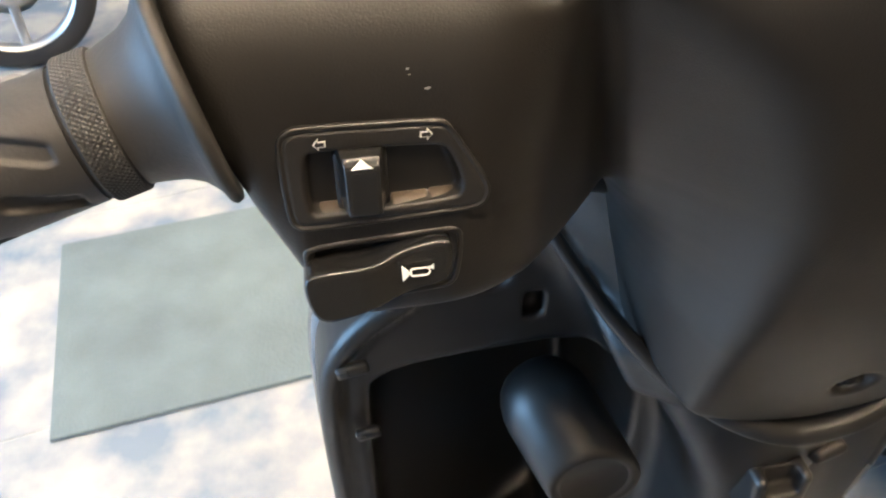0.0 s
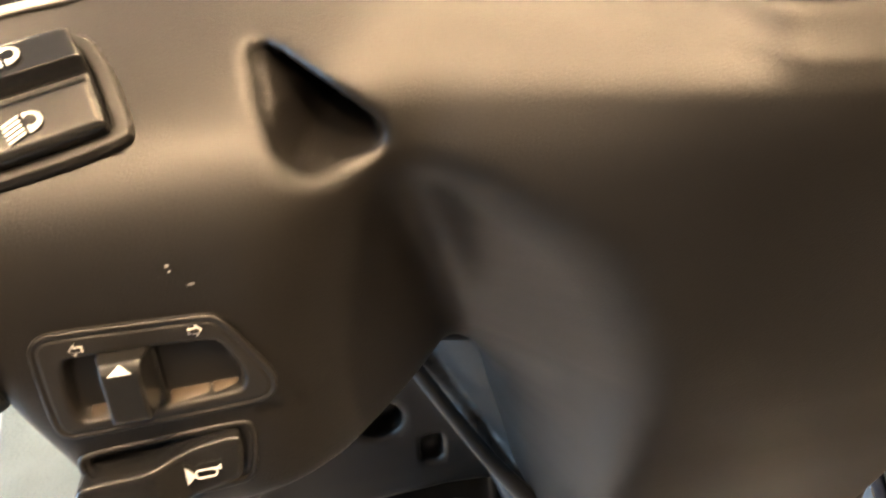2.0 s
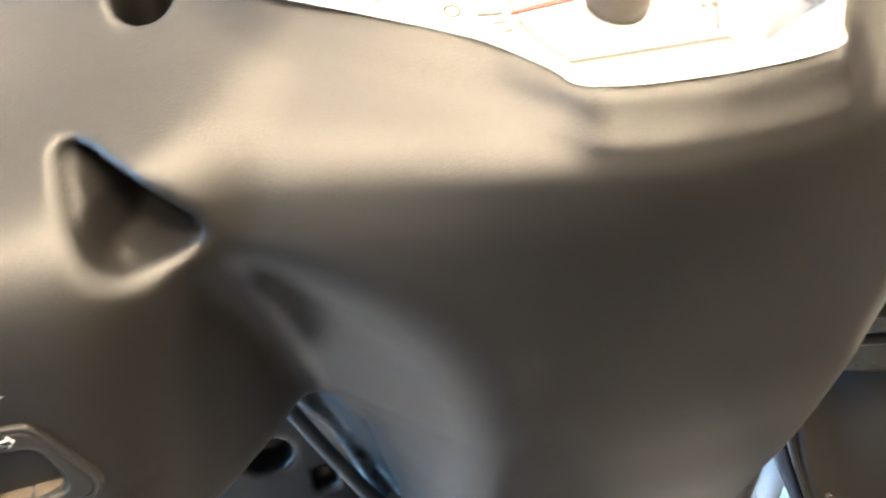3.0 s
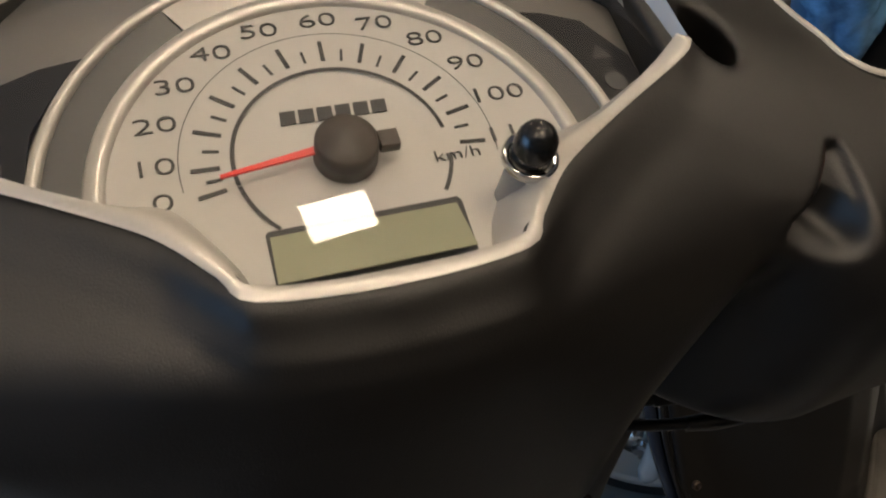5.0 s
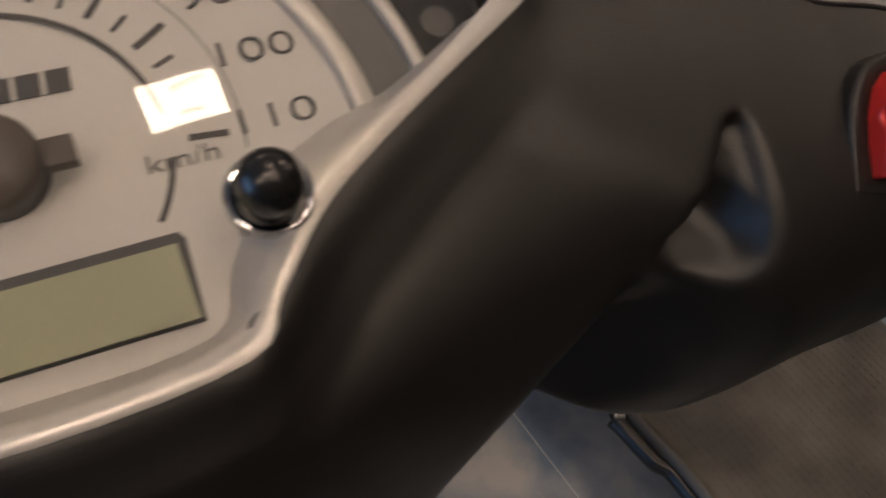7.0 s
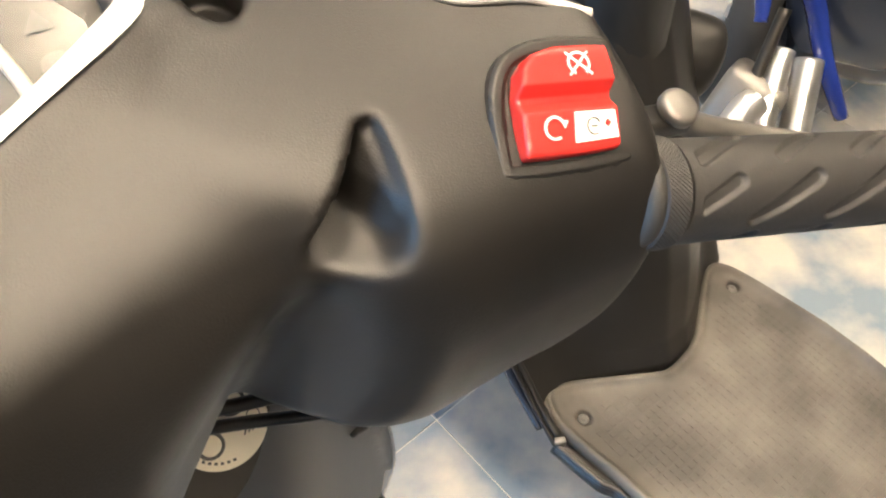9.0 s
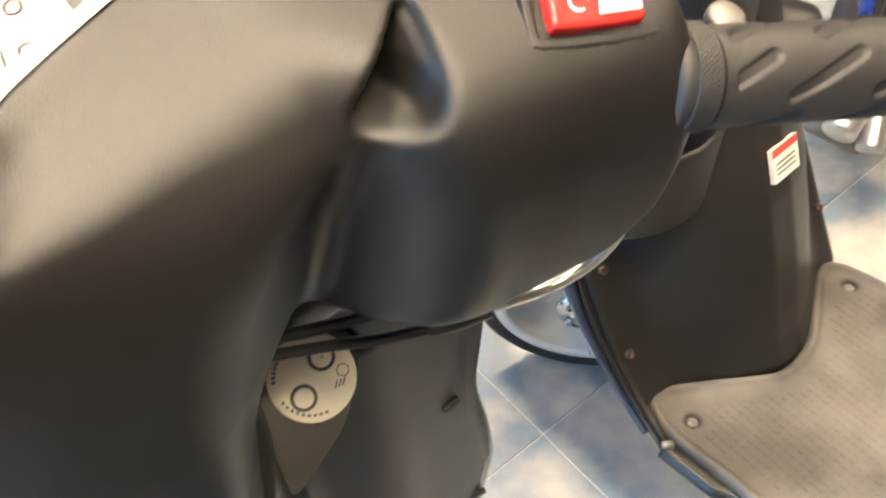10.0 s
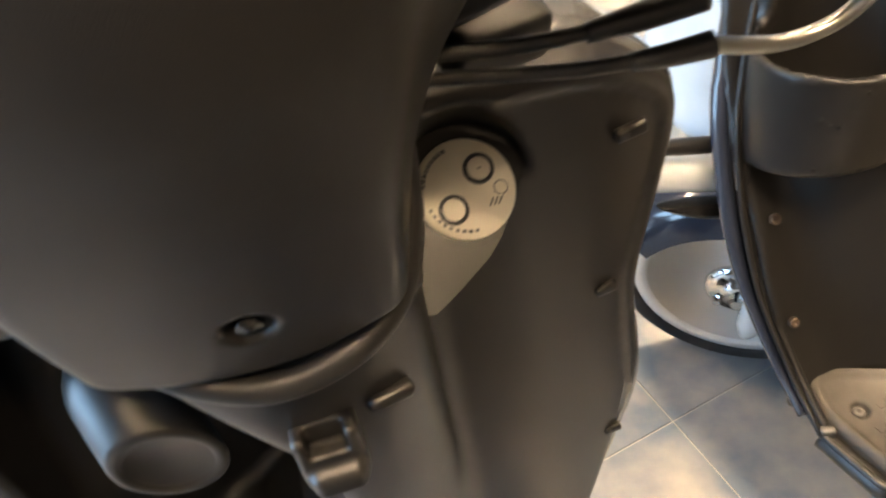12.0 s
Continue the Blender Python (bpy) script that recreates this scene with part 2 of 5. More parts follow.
def tube_bm(pts, r, seg=12, n=12, closed_ends=True):
    """A round tube along a smooth curve; r is a radius or a list of one for each point of the curve's control points."""
    path = smooth_path(pts, n)
    bm, rings, up = bmesh.new(), [], Vector((0.3, 0.5, 0.8))
    for i, p in enumerate(path):
        d = (path[min(i + 1, len(path) - 1)] - path[max(i - 1, 0)]).normalized()
        a = d.cross(up).normalized()
        b = d.cross(a)
        rad = r if not isinstance(r, (list, tuple)) else float(np.interp(i / n, range(len(r)), r))
        rings.append([bm.verts.new(p + rad * (math.cos(t) * a + math.sin(t) * b)) for t in (2 * math.pi * k / seg for k in range(seg))])
    for lo_r, hi_r in zip(rings, rings[1:]):
        for k in range(seg):
            bm.faces.new((lo_r[k], lo_r[(k + 1) % seg], hi_r[(k + 1) % seg], hi_r[k]))
    if closed_ends:
        bm.faces.new(rings[0][::-1])
        bm.faces.new(rings[-1])
    bmesh.ops.recalc_face_normals(bm, faces=bm.faces[:])
    return bm


# ---------- the scooter's handlebar cover ----------
WING = [(-0.009, 0.945), (-0.004, 0.985), (-0.001, 1.005), (0.003, 1.021), (0.010, 1.034), (0.022, 1.045), (0.044, 1.055), (0.080, 1.065),
        (0.105, 1.066), (0.112, 1.055), (0.112, 0.965), (0.060, 0.942), (0.0, 0.940)]
WING_RIGHT = [(0.0165, 0.9335), (0.0100, 0.944), (0.0055, 0.958), (0.0015, 0.975), (-0.0005, 0.990)] + WING[2:-2] + [(0.060, 0.930), (0.03, 0.9295)]
GAUGE_HALF = [(0.0, 0.012), (0.037, 0.0155), (0.056, 0.037), (0.119, 0.079), (0.121, 0.125), (0.088, 0.160), (0.0, 0.172)]


CHIN_HALF = [(0.0, 0.0010), (0.0335, 0.0032), (0.0420, 0.0080), (0.0640, 0.0310), (0.1290, 0.0700), (0.1320, 0.125), (0.098, 0.168), (0.0, 0.180)]


def rounded(pts, times=2):
    """The closed outline with its corners cut off, again and again."""
    for _ in range(times):
        pts = [q for a, b in zip(pts, pts[1:] + pts[:1]) for q in ((0.75 * a[0] + 0.25 * b[0], 0.75 * a[1] + 0.25 * b[1]), (0.25 * a[0] + 0.75 * b[0], 0.25 * a[1] + 0.75 * b[1]))]
    return pts


HOLLOW = [(0.1695, 1.0580), (0.1685, 1.047), (0.1660, 1.037), (0.1585, 1.0315), (0.147, 1.0315), (0.1380, 1.0365), (0.150, 1.0475)]


SWEPT = [(0.30, 0.058), (0.253, 0.0585), (0.236, 0.0680), (0.2135, 0.0745), (0.2035, 0.0840), (0.2020, 0.0980), (0.2000, 0.1200), (0.196, 0.150), (0.194, 0.25), (0.30, 0.25)]


def mirrored(half):
    return half + [(-x, y) for x, y in reversed(half) if x > 1e-6]


def rim_z(y):
    return 1.062 + (y - 0.014) * 0.266


def lip_drop(y):
    return np.interp(y, [0.01, 0.018, 0.037, 0.06, 0.1], [0.0088, 0.0082, 0.0066, 0.0052, 0.0042])


def soft(z, xs, ys, w=0.018):
    """Piecewise linear values with their bends rounded off."""
    return sum(np.interp(z + w * d, xs, ys) for d in (-1, -0.5, 0, 0.5, 1)) / 5


def cover(x, y, z):
    ax_ = np.abs(x)
    g = poly2(x + 0 * y, y + 0 * x, mirrored(GAUGE_HALF))
    # the two switch housings
    wing = np.where(x > 0, poly2(y + 0 * z, z + 0 * y, rounded(WING_RIGHT, 3)), poly2(y + 0 * z, z + 0 * y, rounded(WING, 3))) - 0.0025 + 0.003 * np.clip((x - 0.17) / 0.04, 0, 1)
    wing = smax(wing, (ax_ - np.where(x > 0, np.interp(z, [0.93, 0.945, 0.965, 0.985, 1.005, 1.04], [0.211, 0.233, 0.246, 0.249, 0.2510, 0.253]), np.interp(z, [0.94, 0.965, 0.985, 1.005, 1.04], [0.213, 0.226, 0.236, 0.2445, 0.253])) - np.where(x > 0, -0.002, 0.002) * np.interp(z, [0.95, 1.0], [1.0, 0.0])) * 0.95, 0.010)
    wing = smax(wing, -(ax_ - 0.121) * 0.747 - (y - 0.045) * 0.664, 0.016)
    wing = smax(wing, np.where(x > 0, 0.9345, 0.947) - z - 0.3 * np.maximum(0.165 - ax_, 0), 0.008)
    # the column between them
    cx = np.abs(x + np.interp(z, [0.88, 0.95], [0.0075, 0.0]))
    half = soft(z, [0.79, 0.83, 0.85, 0.875, 0.90, 0.93, 0.945, 0.97, 1.0, 1.02, 1.04, 1.06, 1.1], [0.0705, 0.0755, 0.0795, 0.0855, 0.0910, 0.1075, 0.124, 0.142, 0.163, 0.188, 0.225, 0.28, 0.42])
    crease = soft(z, [0.79, 0.85, 0.90, 0.944, 0.975, 1.0035, 1.03, 1.05, 1.1], [0.050, 0.060, 0.066, 0.072, 0.079, 0.092, 0.110, 0.124, 0.150])
    front = soft(z, [0.79, 0.84, 0.90, 0.95, 1.0, 1.02, 1.035, 1.045, 1.055, 1.065, 1.08, 1.1], [0.034, 0.018, 0.001, -0.007, -0.007, -0.007, -0.0060, -0.0038, 0.0012, 0.0125, 0.041, 0.085], 0.012) + 1.1 * cx**2
    front = front + soft(z, [1.0, 1.02, 1.035, 1.045, 1.058, 1.08], [0.0, 0.003, 0.008, 0.012, 0.016, 0.014], 0.010) * soft(cx, [0.03, 0.09], [0.0, 1.0], 0.015)
    run = half - crease
    bevel = ((cx - crease) * 0.06 - (y - 0.004) * run) / np.sqrt(0.0036 + run**2)
    lean = np.interp(z, [1.0, 1.06], [1.0, 0.62])
    col = smax(smax((front - y) * lean, bevel, 0.007), cx - half, 0.012)
    col = smax(col, 0.802 + 4.5 * cx**2 - z, 0.005)
    chin = poly2(x + 0 * y, y + 0 * x, rounded(mirrored(CHIN_HALF), 1))
    fall = 0.20 * np.clip(chin, 0, 0.09)
    col = smax(smax(col, y - 0.19, 0.01), z - rim_z(y) + lip_drop(y) + fall, 0.006)
    f = smin(wing, col, 0.013)
    # the raised rim of the instrument panel, widening downwards
    low = np.clip((rim_z(y) - z) / lip_drop(y), 0, 1)
    pod = smax((g - 0.0025) * (1 - low) + chin * low, z - rim_z(y), 0.003) * 0.8
    pod = np.maximum(pod, rim_z(y) - 1.25 * lip_drop(y) - z)
    f = smin(f, pod, 0.005)
    f = np.maximum(f, -np.maximum(g + 0.003, 1.03 - z + (y - 0.05) * 0.37))
    # the top ends in a swept edge towards the front
    f = smax(f, -poly2(ax_ + 0 * y, y + 0 * x, SWEPT), 0.003)
    # mirror holes and the two finger hollows
    mirror_hole = np.maximum(np.sqrt((ax_ - 0.1445) ** 2 + ((y - 0.096) * 0.55) ** 2) - 0.009, 1.055 - z)
    f = smax(f, -mirror_hole, 0.004)
    hole = poly2(ax_ + 0 * z, z + 0 * x, rounded(HOLLOW, 2))
    scoop = np.interp(z, [1.030, 1.045, 1.055, 1.065], [0.010, 0.023, 0.042, 0.070]) + 0.004 + 1.9 * np.maximum(0.166 - ax_, 0)
    hole = smax(hole, (y - scoop) * 0.7, 0.004)
    hole = smax(hole, 1.030 + (y - 0.02) * 0.3 - z, 0.004)
    f = smax(f, -hole, 0.0045)
    # the sunk screw near the column's foot
    f = smax(f, -(np.sqrt((x + 0.003) ** 2 + (y - 0.017) ** 2 + (z - 0.8410) ** 2) - 0.0105), 0.0015)
    # grooves: the joint round the left housing and the seats of the switches
    joint = np.maximum(np.abs(z - 0.9795) - 0.0007, np.abs(x + 0.203) - 0.04)
    f = np.maximum(f, -np.maximum(joint, -f - 0.0012))
    # pockets that the turn and horn switches sit in
    lift, out = 0.144 * (y + 0.0046) + 0.9895 * (z - 0.995), 0.144 * (z - 0.995) - 0.9895 * (y + 0.0046)
    sunk = np.minimum(np.maximum(np.abs(x + 0.2035) - 0.0205, np.abs(lift) - 0.0095), np.maximum(np.abs(x + 0.205) - 0.018, np.abs(lift + 0.0275) - 0.0065))
    return np.maximum(f, -np.maximum(sunk, -0.0085 - out))


scooter = thing("scooter", 0, 0.4, 0, "dark grey scooter with black plastic handlebar cover on a showroom floor", "scooter")


def own(ob, parent=None):
    return keep_place(ob, parent or scooter)


cover_ob = own(nets("handlebar_cover", cover, (-0.26, -0.03, 0.785), (0.26, 0.205, 1.115), 0.0021, PLASTIC, None, "textured black plastic handlebar cover"))

# ---------- the instrument panel ----------
DIAL_TILT = 20.93
GAUGE = pose(0, 0.0758, 1.0611, DIAL_TILT)  # x across, y up the dial, z out of it


def flat_bm(outline, m, depth=0.0, hole=None):
    """A plate with the given outline in the plane z = 0 of m, of some depth downwards."""
    bm = bmesh.new()
    vs = [bm.verts.new((*p, 0)) for p in outline]
    face = bm.faces.new(vs)
    if face.normal.z < 0:
        face.normal_flip()
    if depth:
        low = bmesh.ops.extrude_face_region(bm, geom=[face])
        bmesh.ops.translate(bm, vec=(0, 0, -depth), verts=[v for v in low["geom"] if isinstance(v, bmesh.types.BMVert)])
        bmesh.ops.recalc_face_normals(bm, faces=bm.faces[:])
    bmesh.ops.transform(bm, matrix=m, verts=bm.verts)
    return bm


def arc(r, a0, a1, n=48, cx=0.0, cy=0.0):
    return [(cx + r * math.cos(radians(a0 + (a1 - a0) * i / n)), cy + r * math.sin(radians(a0 + (a1 - a0) * i / n))) for i in range(n + 1)]


def band_bm(profile, a0, a1, m, cx=0.0, cy=0.0, n=72):
    """A strip swept round an arc; profile: (radius, height) pairs."""
    bm, rows = bmesh.new(), []
    for i in range(n + 1):
        a = radians(a0 + (a1 - a0) * i / n)
        rows.append([bm.verts.new((cx + r * math.cos(a), cy + r * math.sin(a), h)) for r, h in profile])
    for p, q in zip(rows, rows[1:]):
        for i in range(len(profile) - 1):
            bm.faces.new((p[i], p[i + 1], q[i + 1], q[i]))
    bmesh.ops.recalc_face_normals(bm, faces=bm.faces[:])
    bmesh.ops.transform(bm, matrix=m, verts=bm.verts)
    return bm


def text_bm(words, size, m, depth=0.0002, stretch=1.0):
    """Words in the built-in font as a thin mesh, centred on m."""
    data = bpy.data.curves.new("words", "FONT")
    data.body, data.size, data.extrude, data.align_x, data.align_y = words, size, depth, "CENTER", "CENTER"
    data.resolution_u, data.offset = 4, -0.013 * size
    ob = bpy.data.objects.new("words", data)
    mesh = ob.to_mesh()
    bm = bmesh.new()
    bm.from_mesh(mesh)
    ob.to_mesh_clear()
    bpy.data.objects.remove(ob)
    bpy.data.curves.remove(data)
    bmesh.ops.transform(bm, matrix=m @ Matrix.Diagonal((stretch, 1, 1, 1)), verts=bm.verts)
    return bm


def join_bm(parts_):
    """One bmesh out of several."""
    out = bmesh.new()
    for bm in parts_:
        tmp = bpy.data.meshes.new("tmp")
        bm.to_mesh(tmp)
        bm.free()
        out.from_mesh(tmp)
        bpy.data.meshes.remove(tmp)
    return out


def gp(u, w, h):
    return GAUGE @ pose(u / 1000, w / 1000, h / 1000)


panel = own(part("instrument_panel", flat_bm([(x, y) for x, y in mirrored([(0, -0.062), (0.05, -0.055), (0.125, 0.0), (0.126, 0.05), (0.09, 0.088), (0, 0.1)])], GAUGE @ pose(0, 0, -0.003), 0.006),
                 SILVER_DARK, None, "grey backing plate"))


# the panel is the part; the pieces on it are its sub-parts
def gsub(name, bm, mat, label="", smooth=False):
    ob = part(name, bm, mat, None, label, smooth)
    ob.parent = panel
    return ob


face = arc(0.0745, -4, 184, 60, 0.0015, -0.0102)
gsub("dial_face", flat_bm([(-0.056, -0.021), (-0.036, -0.0545), (0.036, -0.0545), (0.056, -0.021)] + face, GAUGE @ pose(0, 0, 0.0004), 0.001), DIAL, "pale grey speedometer face")


def tick_angle(v):
    return 178.2 - (v - 10) * 1.828 if v >= 10 else 190.6 - 1.24 * v


marks = []
for v in range(0, 111, 5):
    a = tick_angle(v)
    r0, r1, w = (38.4, 47.1, 1.4) if v % 10 == 0 else (38.4, 43.4, 0.9)
    marks.append(box_bm((r1 - r0) / 1000, w / 1000, 0.0003, m=GAUGE @ pose(0, 0, 0.0007, 0, 0, a) @ pose((r0 + r1) / 2000, 0, 0)))
marks.append(band_bm([(0.0338, 0.0009), (0.0352, 0.0009)], tick_angle(0) + 33, tick_angle(0) + 0.5, GAUGE))
marks.append(band_bm([(0.0338, 0.0009), (0.0352, 0.0009)], tick_angle(0), 6, GAUGE))
marks.append(band_bm([(0.0338, 0.0009), (0.0352, 0.0009)], -12, -36, GAUGE))
marks.append(band_bm([(0.0503, 0.0009), (0.0506, 0.0009)], tick_angle(0) - 4, tick_angle(110) - 5, GAUGE))
gsub("scale_marks", join_bm(marks), PRINT, "dark grey tick marks and rings")
NUMBER_AT = [(-56.3, -8.4), (-57.6, 4.5), (-55, 20.3), (-47.2, 35), (-33.7, 47), (-16.7, 54.6), (4.1, 56.6), (23.7, 52.6), (39.7, 43), (51, 29.8), (57.3, 14.4), (57.4, -2.5)]
for n, (u, w) in enumerate(NUMBER_AT):
    gsub("numeral", text_bm(str(10 * n), 0.0087, gp(u, w, 0.8), stretch=1.62), PRINT, "thin dark grey numeral")
gsub("unit_mark", text_bm("km/h", 0.0062, gp(36, -7.5, 0.8), stretch=1.3), PRINT)
for i in range(6):
    sh = Matrix.Identity(4)
    sh[0][1] = 0.08
    outer = box_bm(0.0050, 0.0054, 0.0003, m=gp(-14.6 + 6.05 * i, 16.2, 0.8) @ sh)
    gsub("maker_mark", outer, PRINT)

# liquid crystal window, sunk in a dark frame
gsub("display_frame", flat_bm([(-0.0300, -0.0437), (0.0314, -0.0433), (0.0318, -0.0250), (0.0306, -0.0232), (-0.0288, -0.0240), (-0.0298, -0.0252)], GAUGE @ pose(0, 0, 0.0009), 0.0004), PRINT, "black frame of the display")
gsub("display", flat_bm([(-0.0296, -0.0092), (0.0306, -0.0088), (0.0297, 0.0087), (-0.0287, 0.0080)], GAUGE @ pose(0, -0.0342, 0.0027, -9.4), 0.0004), LCD, "blank greenish liquid crystal display")

# needle and hub
needle_at = GAUGE @ pose(0, 0, 0.0065, 0, 0, 188.5)
gsub("needle", join_bm([flat_bm([(0.004, -0.0015), (0.0395, -0.0006), (0.0395, 0.0006), (0.004, 0.0015)], needle_at, 0.0009)]), NEEDLE, "red speedometer needle")
hub = [lathe_bm([(0.0102, 0.001), (0.0100, 0.0095), (0.0092, 0.0108), (0.0001, 0.0112)], 48, GAUGE @ pose(0, -0.002, 0)),
       box_bm(0.0065, 0.0062, 0.004, 0.0004, m=gp(13, -3.2, 8))]
gsub("needle_hub", join_bm(hub), HUB, "dark needle cap, reflected brown in its colour", True)

# rings round the dial and the dark side windows
RING = (0.0015, -0.0102)
LOWER = GAUGE @ pose(0, 0, -0.0070)
gsub("inner_ring", band_bm([(0.0734, 0.006), (0.0738, 0.0082), (0.0744, 0.0092), (0.0755, 0.0096), (0.0792, 0.0096), (0.0798, 0.0088), (0.0798, 0.006)], -2, 182, LOWER, *RING), SILVER, "silver ring round the dial", True)
gsub("dark_band", band_bm([(0.0795, 0.0083), (0.0912, 0.0090)], 1, 58, LOWER, *RING), SMOKE, "smoked grey band")
gsub("dark_band", band_bm([(0.0795, 0.0083), (0.0912, 0.0090)], 122, 179, LOWER, *RING), SMOKE, "smoked grey band")
gsub("top_bridge", band_bm([(0.0790, 0.0095), (0.0912, 0.0095)], 58, 122, LOWER, *RING), SILVER, "silver bridge between the bands")
gsub("outer_ring", band_bm([(0.0908, 0.006), (0.0908, 0.0100), (0.0915, 0.0112), (0.0942, 0.0112), (0.0950, 0.0100), (0.0950, 0.004)], 4, 176, LOWER, *RING), SILVER, "narrow silver outer ring", True)
for s in (-1, 1):
    win = [(s * x, y) for x, y in ((0.0935, -0.002), (0.1125, 0.006), (0.1120, 0.022), (0.1000, 0.041), (0.0860, 0.047), (0.0700, 0.050), (0.0800, 0.040), (0.0900, 0.022))]
    gsub("indicator_window", flat_bm(win, GAUGE @ pose(0, 0, 0.0025), 0.001), DARK_DIAL, "dark indicator window")
    gsub("warning_light", lathe_bm([(0.0042, 0), (0.0042, 0.0004)], 24, gp(s * 102, 11, 2.6)), SMOKE, "unlit round warning light")
    gsub("warning_light", flat_bm([(-0.004, -0.003), (0.004, -0.003), (0, 0.004)], gp(s * 101, 25, 2.9)), SMOKE, "unlit triangular warning light")

# silver frame along the lower edge
OUT = [(-127, 13, 18), (-121, 6.5, 17.6), (-92, -10.4, 18.8), (-70, -23.9, 20), (-57.4, -33.3, 21), (-45.7, -46.8, 22.4), (-37, -56.6, 23.3), (0, -59.7, 23.6)]
MID = [(-121, 15, 19.5), (-115.5, 10, 19.2), (-90, -7.5, 20.4), (-68, -20.4, 21.4), (-54.6, -30.2, 22.4), (-43.3, -44.2, 23.8), (-35.3, -53.0, 24.8), (0, -55.9, 25.2)]
INN = [(-111, 8, 9), (-99, 1, 9), (-84, -7, 9), (-68, -12.2, 9), (-53.5, -17.0, 9), (-42, -34, 8), (-33, -49, 7), (0, -52, 7)]
LOW = [(-108, 9, 4), (-97, 3, 4), (-83, -4, 4), (-66, -9, 3), (-49.5, -18, 0.3), (-39, -34, 0.3), (-31.5, -46.8, 0.3), (0, -49, 0.3)]


def frame_loop(half):
    full = half + [(-u, w, h) for u, w, h in reversed(half[:-1])]
    return smooth_path([GAUGE @ Vector((u / 1000, w / 1000, h / 1000)) for u, w, h in full], 4)


bm = bmesh.new()
loops = [[bm.verts.new(p) for p in frame_loop(c)] for c in (OUT, MID, INN, LOW)]
for p, q in zip(loops, loops[1:]):
    for i in range(len(p) - 1):
        bm.faces.new((p[i], p[i + 1], q[i + 1], q[i]))
bmesh.ops.recalc_face_normals(bm, faces=bm.faces[:])
gsub("silver_frame", bm, SILVER, "silver painted lower frame", True)
bm = bmesh.new()
side = [(-125, 14, 19), (-124, 45, 18), (-112, 68, 17), (-85, 86, 17), (-45, 96, 17), (0, 99, 17)]
side_in = [(-119, 15, 6), (-117, 44, 6), (-106, 64, 6), (-80, 80, 6), (-43, 89, 6), (0, 92, 6)]
loops = [[bm.verts.new(p) for p in frame_loop(c)] for c in (side, side_in)]
for i in range(len(loops[0]) - 1):
    bm.faces.new((loops[0][i], loops[0][i + 1], loops[1][i + 1], loops[1][i]))
bmesh.ops.recalc_face_normals(bm, faces=bm.faces[:])
gsub("panel_wall", bm, SILVER, "silver upper wall of the panel", True)

# reset knob
knob_at = gp(49, -26.6, 0)
gsub("knob_stem", lathe_bm([(0.0062, 0.0), (0.0058, 0.020), (0.0065, 0.022)], 32, knob_at), SILVER, "pale stem of the reset knob", True)
gsub("knob_collar", lathe_bm([(0.0080, 0.019), (0.0088, 0.0205), (0.0088, 0.0225), (0.0080, 0.0232), (0.0068, 0.022)], 40, knob_at), CHROME, "clear collar of the reset knob", True)
gsub("reset_knob", lathe_bm([(0.0056, 0.021), (0.0064, 0.0245), (0.0066, 0.0275), (0.0062, 0.0310), (0.0050, 0.0335), (0.0031, 0.0350), (0.0001, 0.0355)], 40, knob_at), GLOSS_BLACK, "round glossy black reset knob", True)

# curved clear cover
bm = bmesh.new()
LENS_R = 0.87
inside = mirrored([(0, -0.0585), (0.0365, -0.0555), (0.0565, -0.0325), (0.120, 0.010), (0.122, 0.045), (0.110, 0.066), (0.084, 0.083), (0.044, 0.093), (0, 0.096)])
nu, nw, grid_v = 126, 80, {}
for i in range(nu + 1):
    for j in range(nw + 1):
        u, w = -0.126 + 0.252 * i / nu, -0.06 + 0.16 * j / nw
        h = 0.0225 - (u**2 + w**2) / (2 * LENS_R) - 0.106 * w
        grid_v[i, j] = (u, w, h)
made = {}
ins = poly2(np.array([v[0] for v in grid_v.values()]), np.array([v[1] for v in grid_v.values()]), inside) < 0.001
okay = dict(zip(grid_v, ins))
for i in range(nu):
    for j in range(nw):
        c = [(i, j), (i + 1, j), (i + 1, j + 1), (i, j + 1)]
        if all(okay[k] for k in c):
            bm.faces.new([made[k] if k in made else made.setdefault(k, bm.verts.new(GAUGE @ Vector(grid_v[k]))) for k in c])
lens = gsub("clear_cover", bm, CLEAR, "clear curved plastic cover over the dial", True)
lens.visible_shadow = False

# ---------- switches ----------
def framed(o, n, right):
    """A frame at o with z along n and x as near to right as may be."""
    n = Vector(n).normalized()
    x = (Vector(right) - Vector(right).dot(n) * n).normalized()
    y = n.cross(x)
    m = Matrix((x, y, n)).transposed().to_4x4()
    m.translation = o
    return m


def sub(name, bm, mat, parent, label="", smooth=True):
    ob = part(name, bm, mat, None, label, smooth)
    ob.parent = parent
    return ob


def icon(parent, m, outlines, mat=None, name="symbol"):
    return sub(name, join_bm([flat_bm(o, m, 0.0003) for o in outlines]), mat or WHITE, parent, smooth=False)


def loop_outline(r, w, a0, a1, n=20):
    return arc(r, a0, a1, n) + arc(r - w, a1, a0, n)


def bar(x0, y0, x1, y1, w):
    d = Vector((x1 - x0, y1 - y0)).normalized() * w / 2
    return [(x0 - d.y, y0 + d.x), (x0 + d.y, y0 - d.x), (x1 + d.y, y1 - d.x), (x1 - d.y, y1 + d.x)]


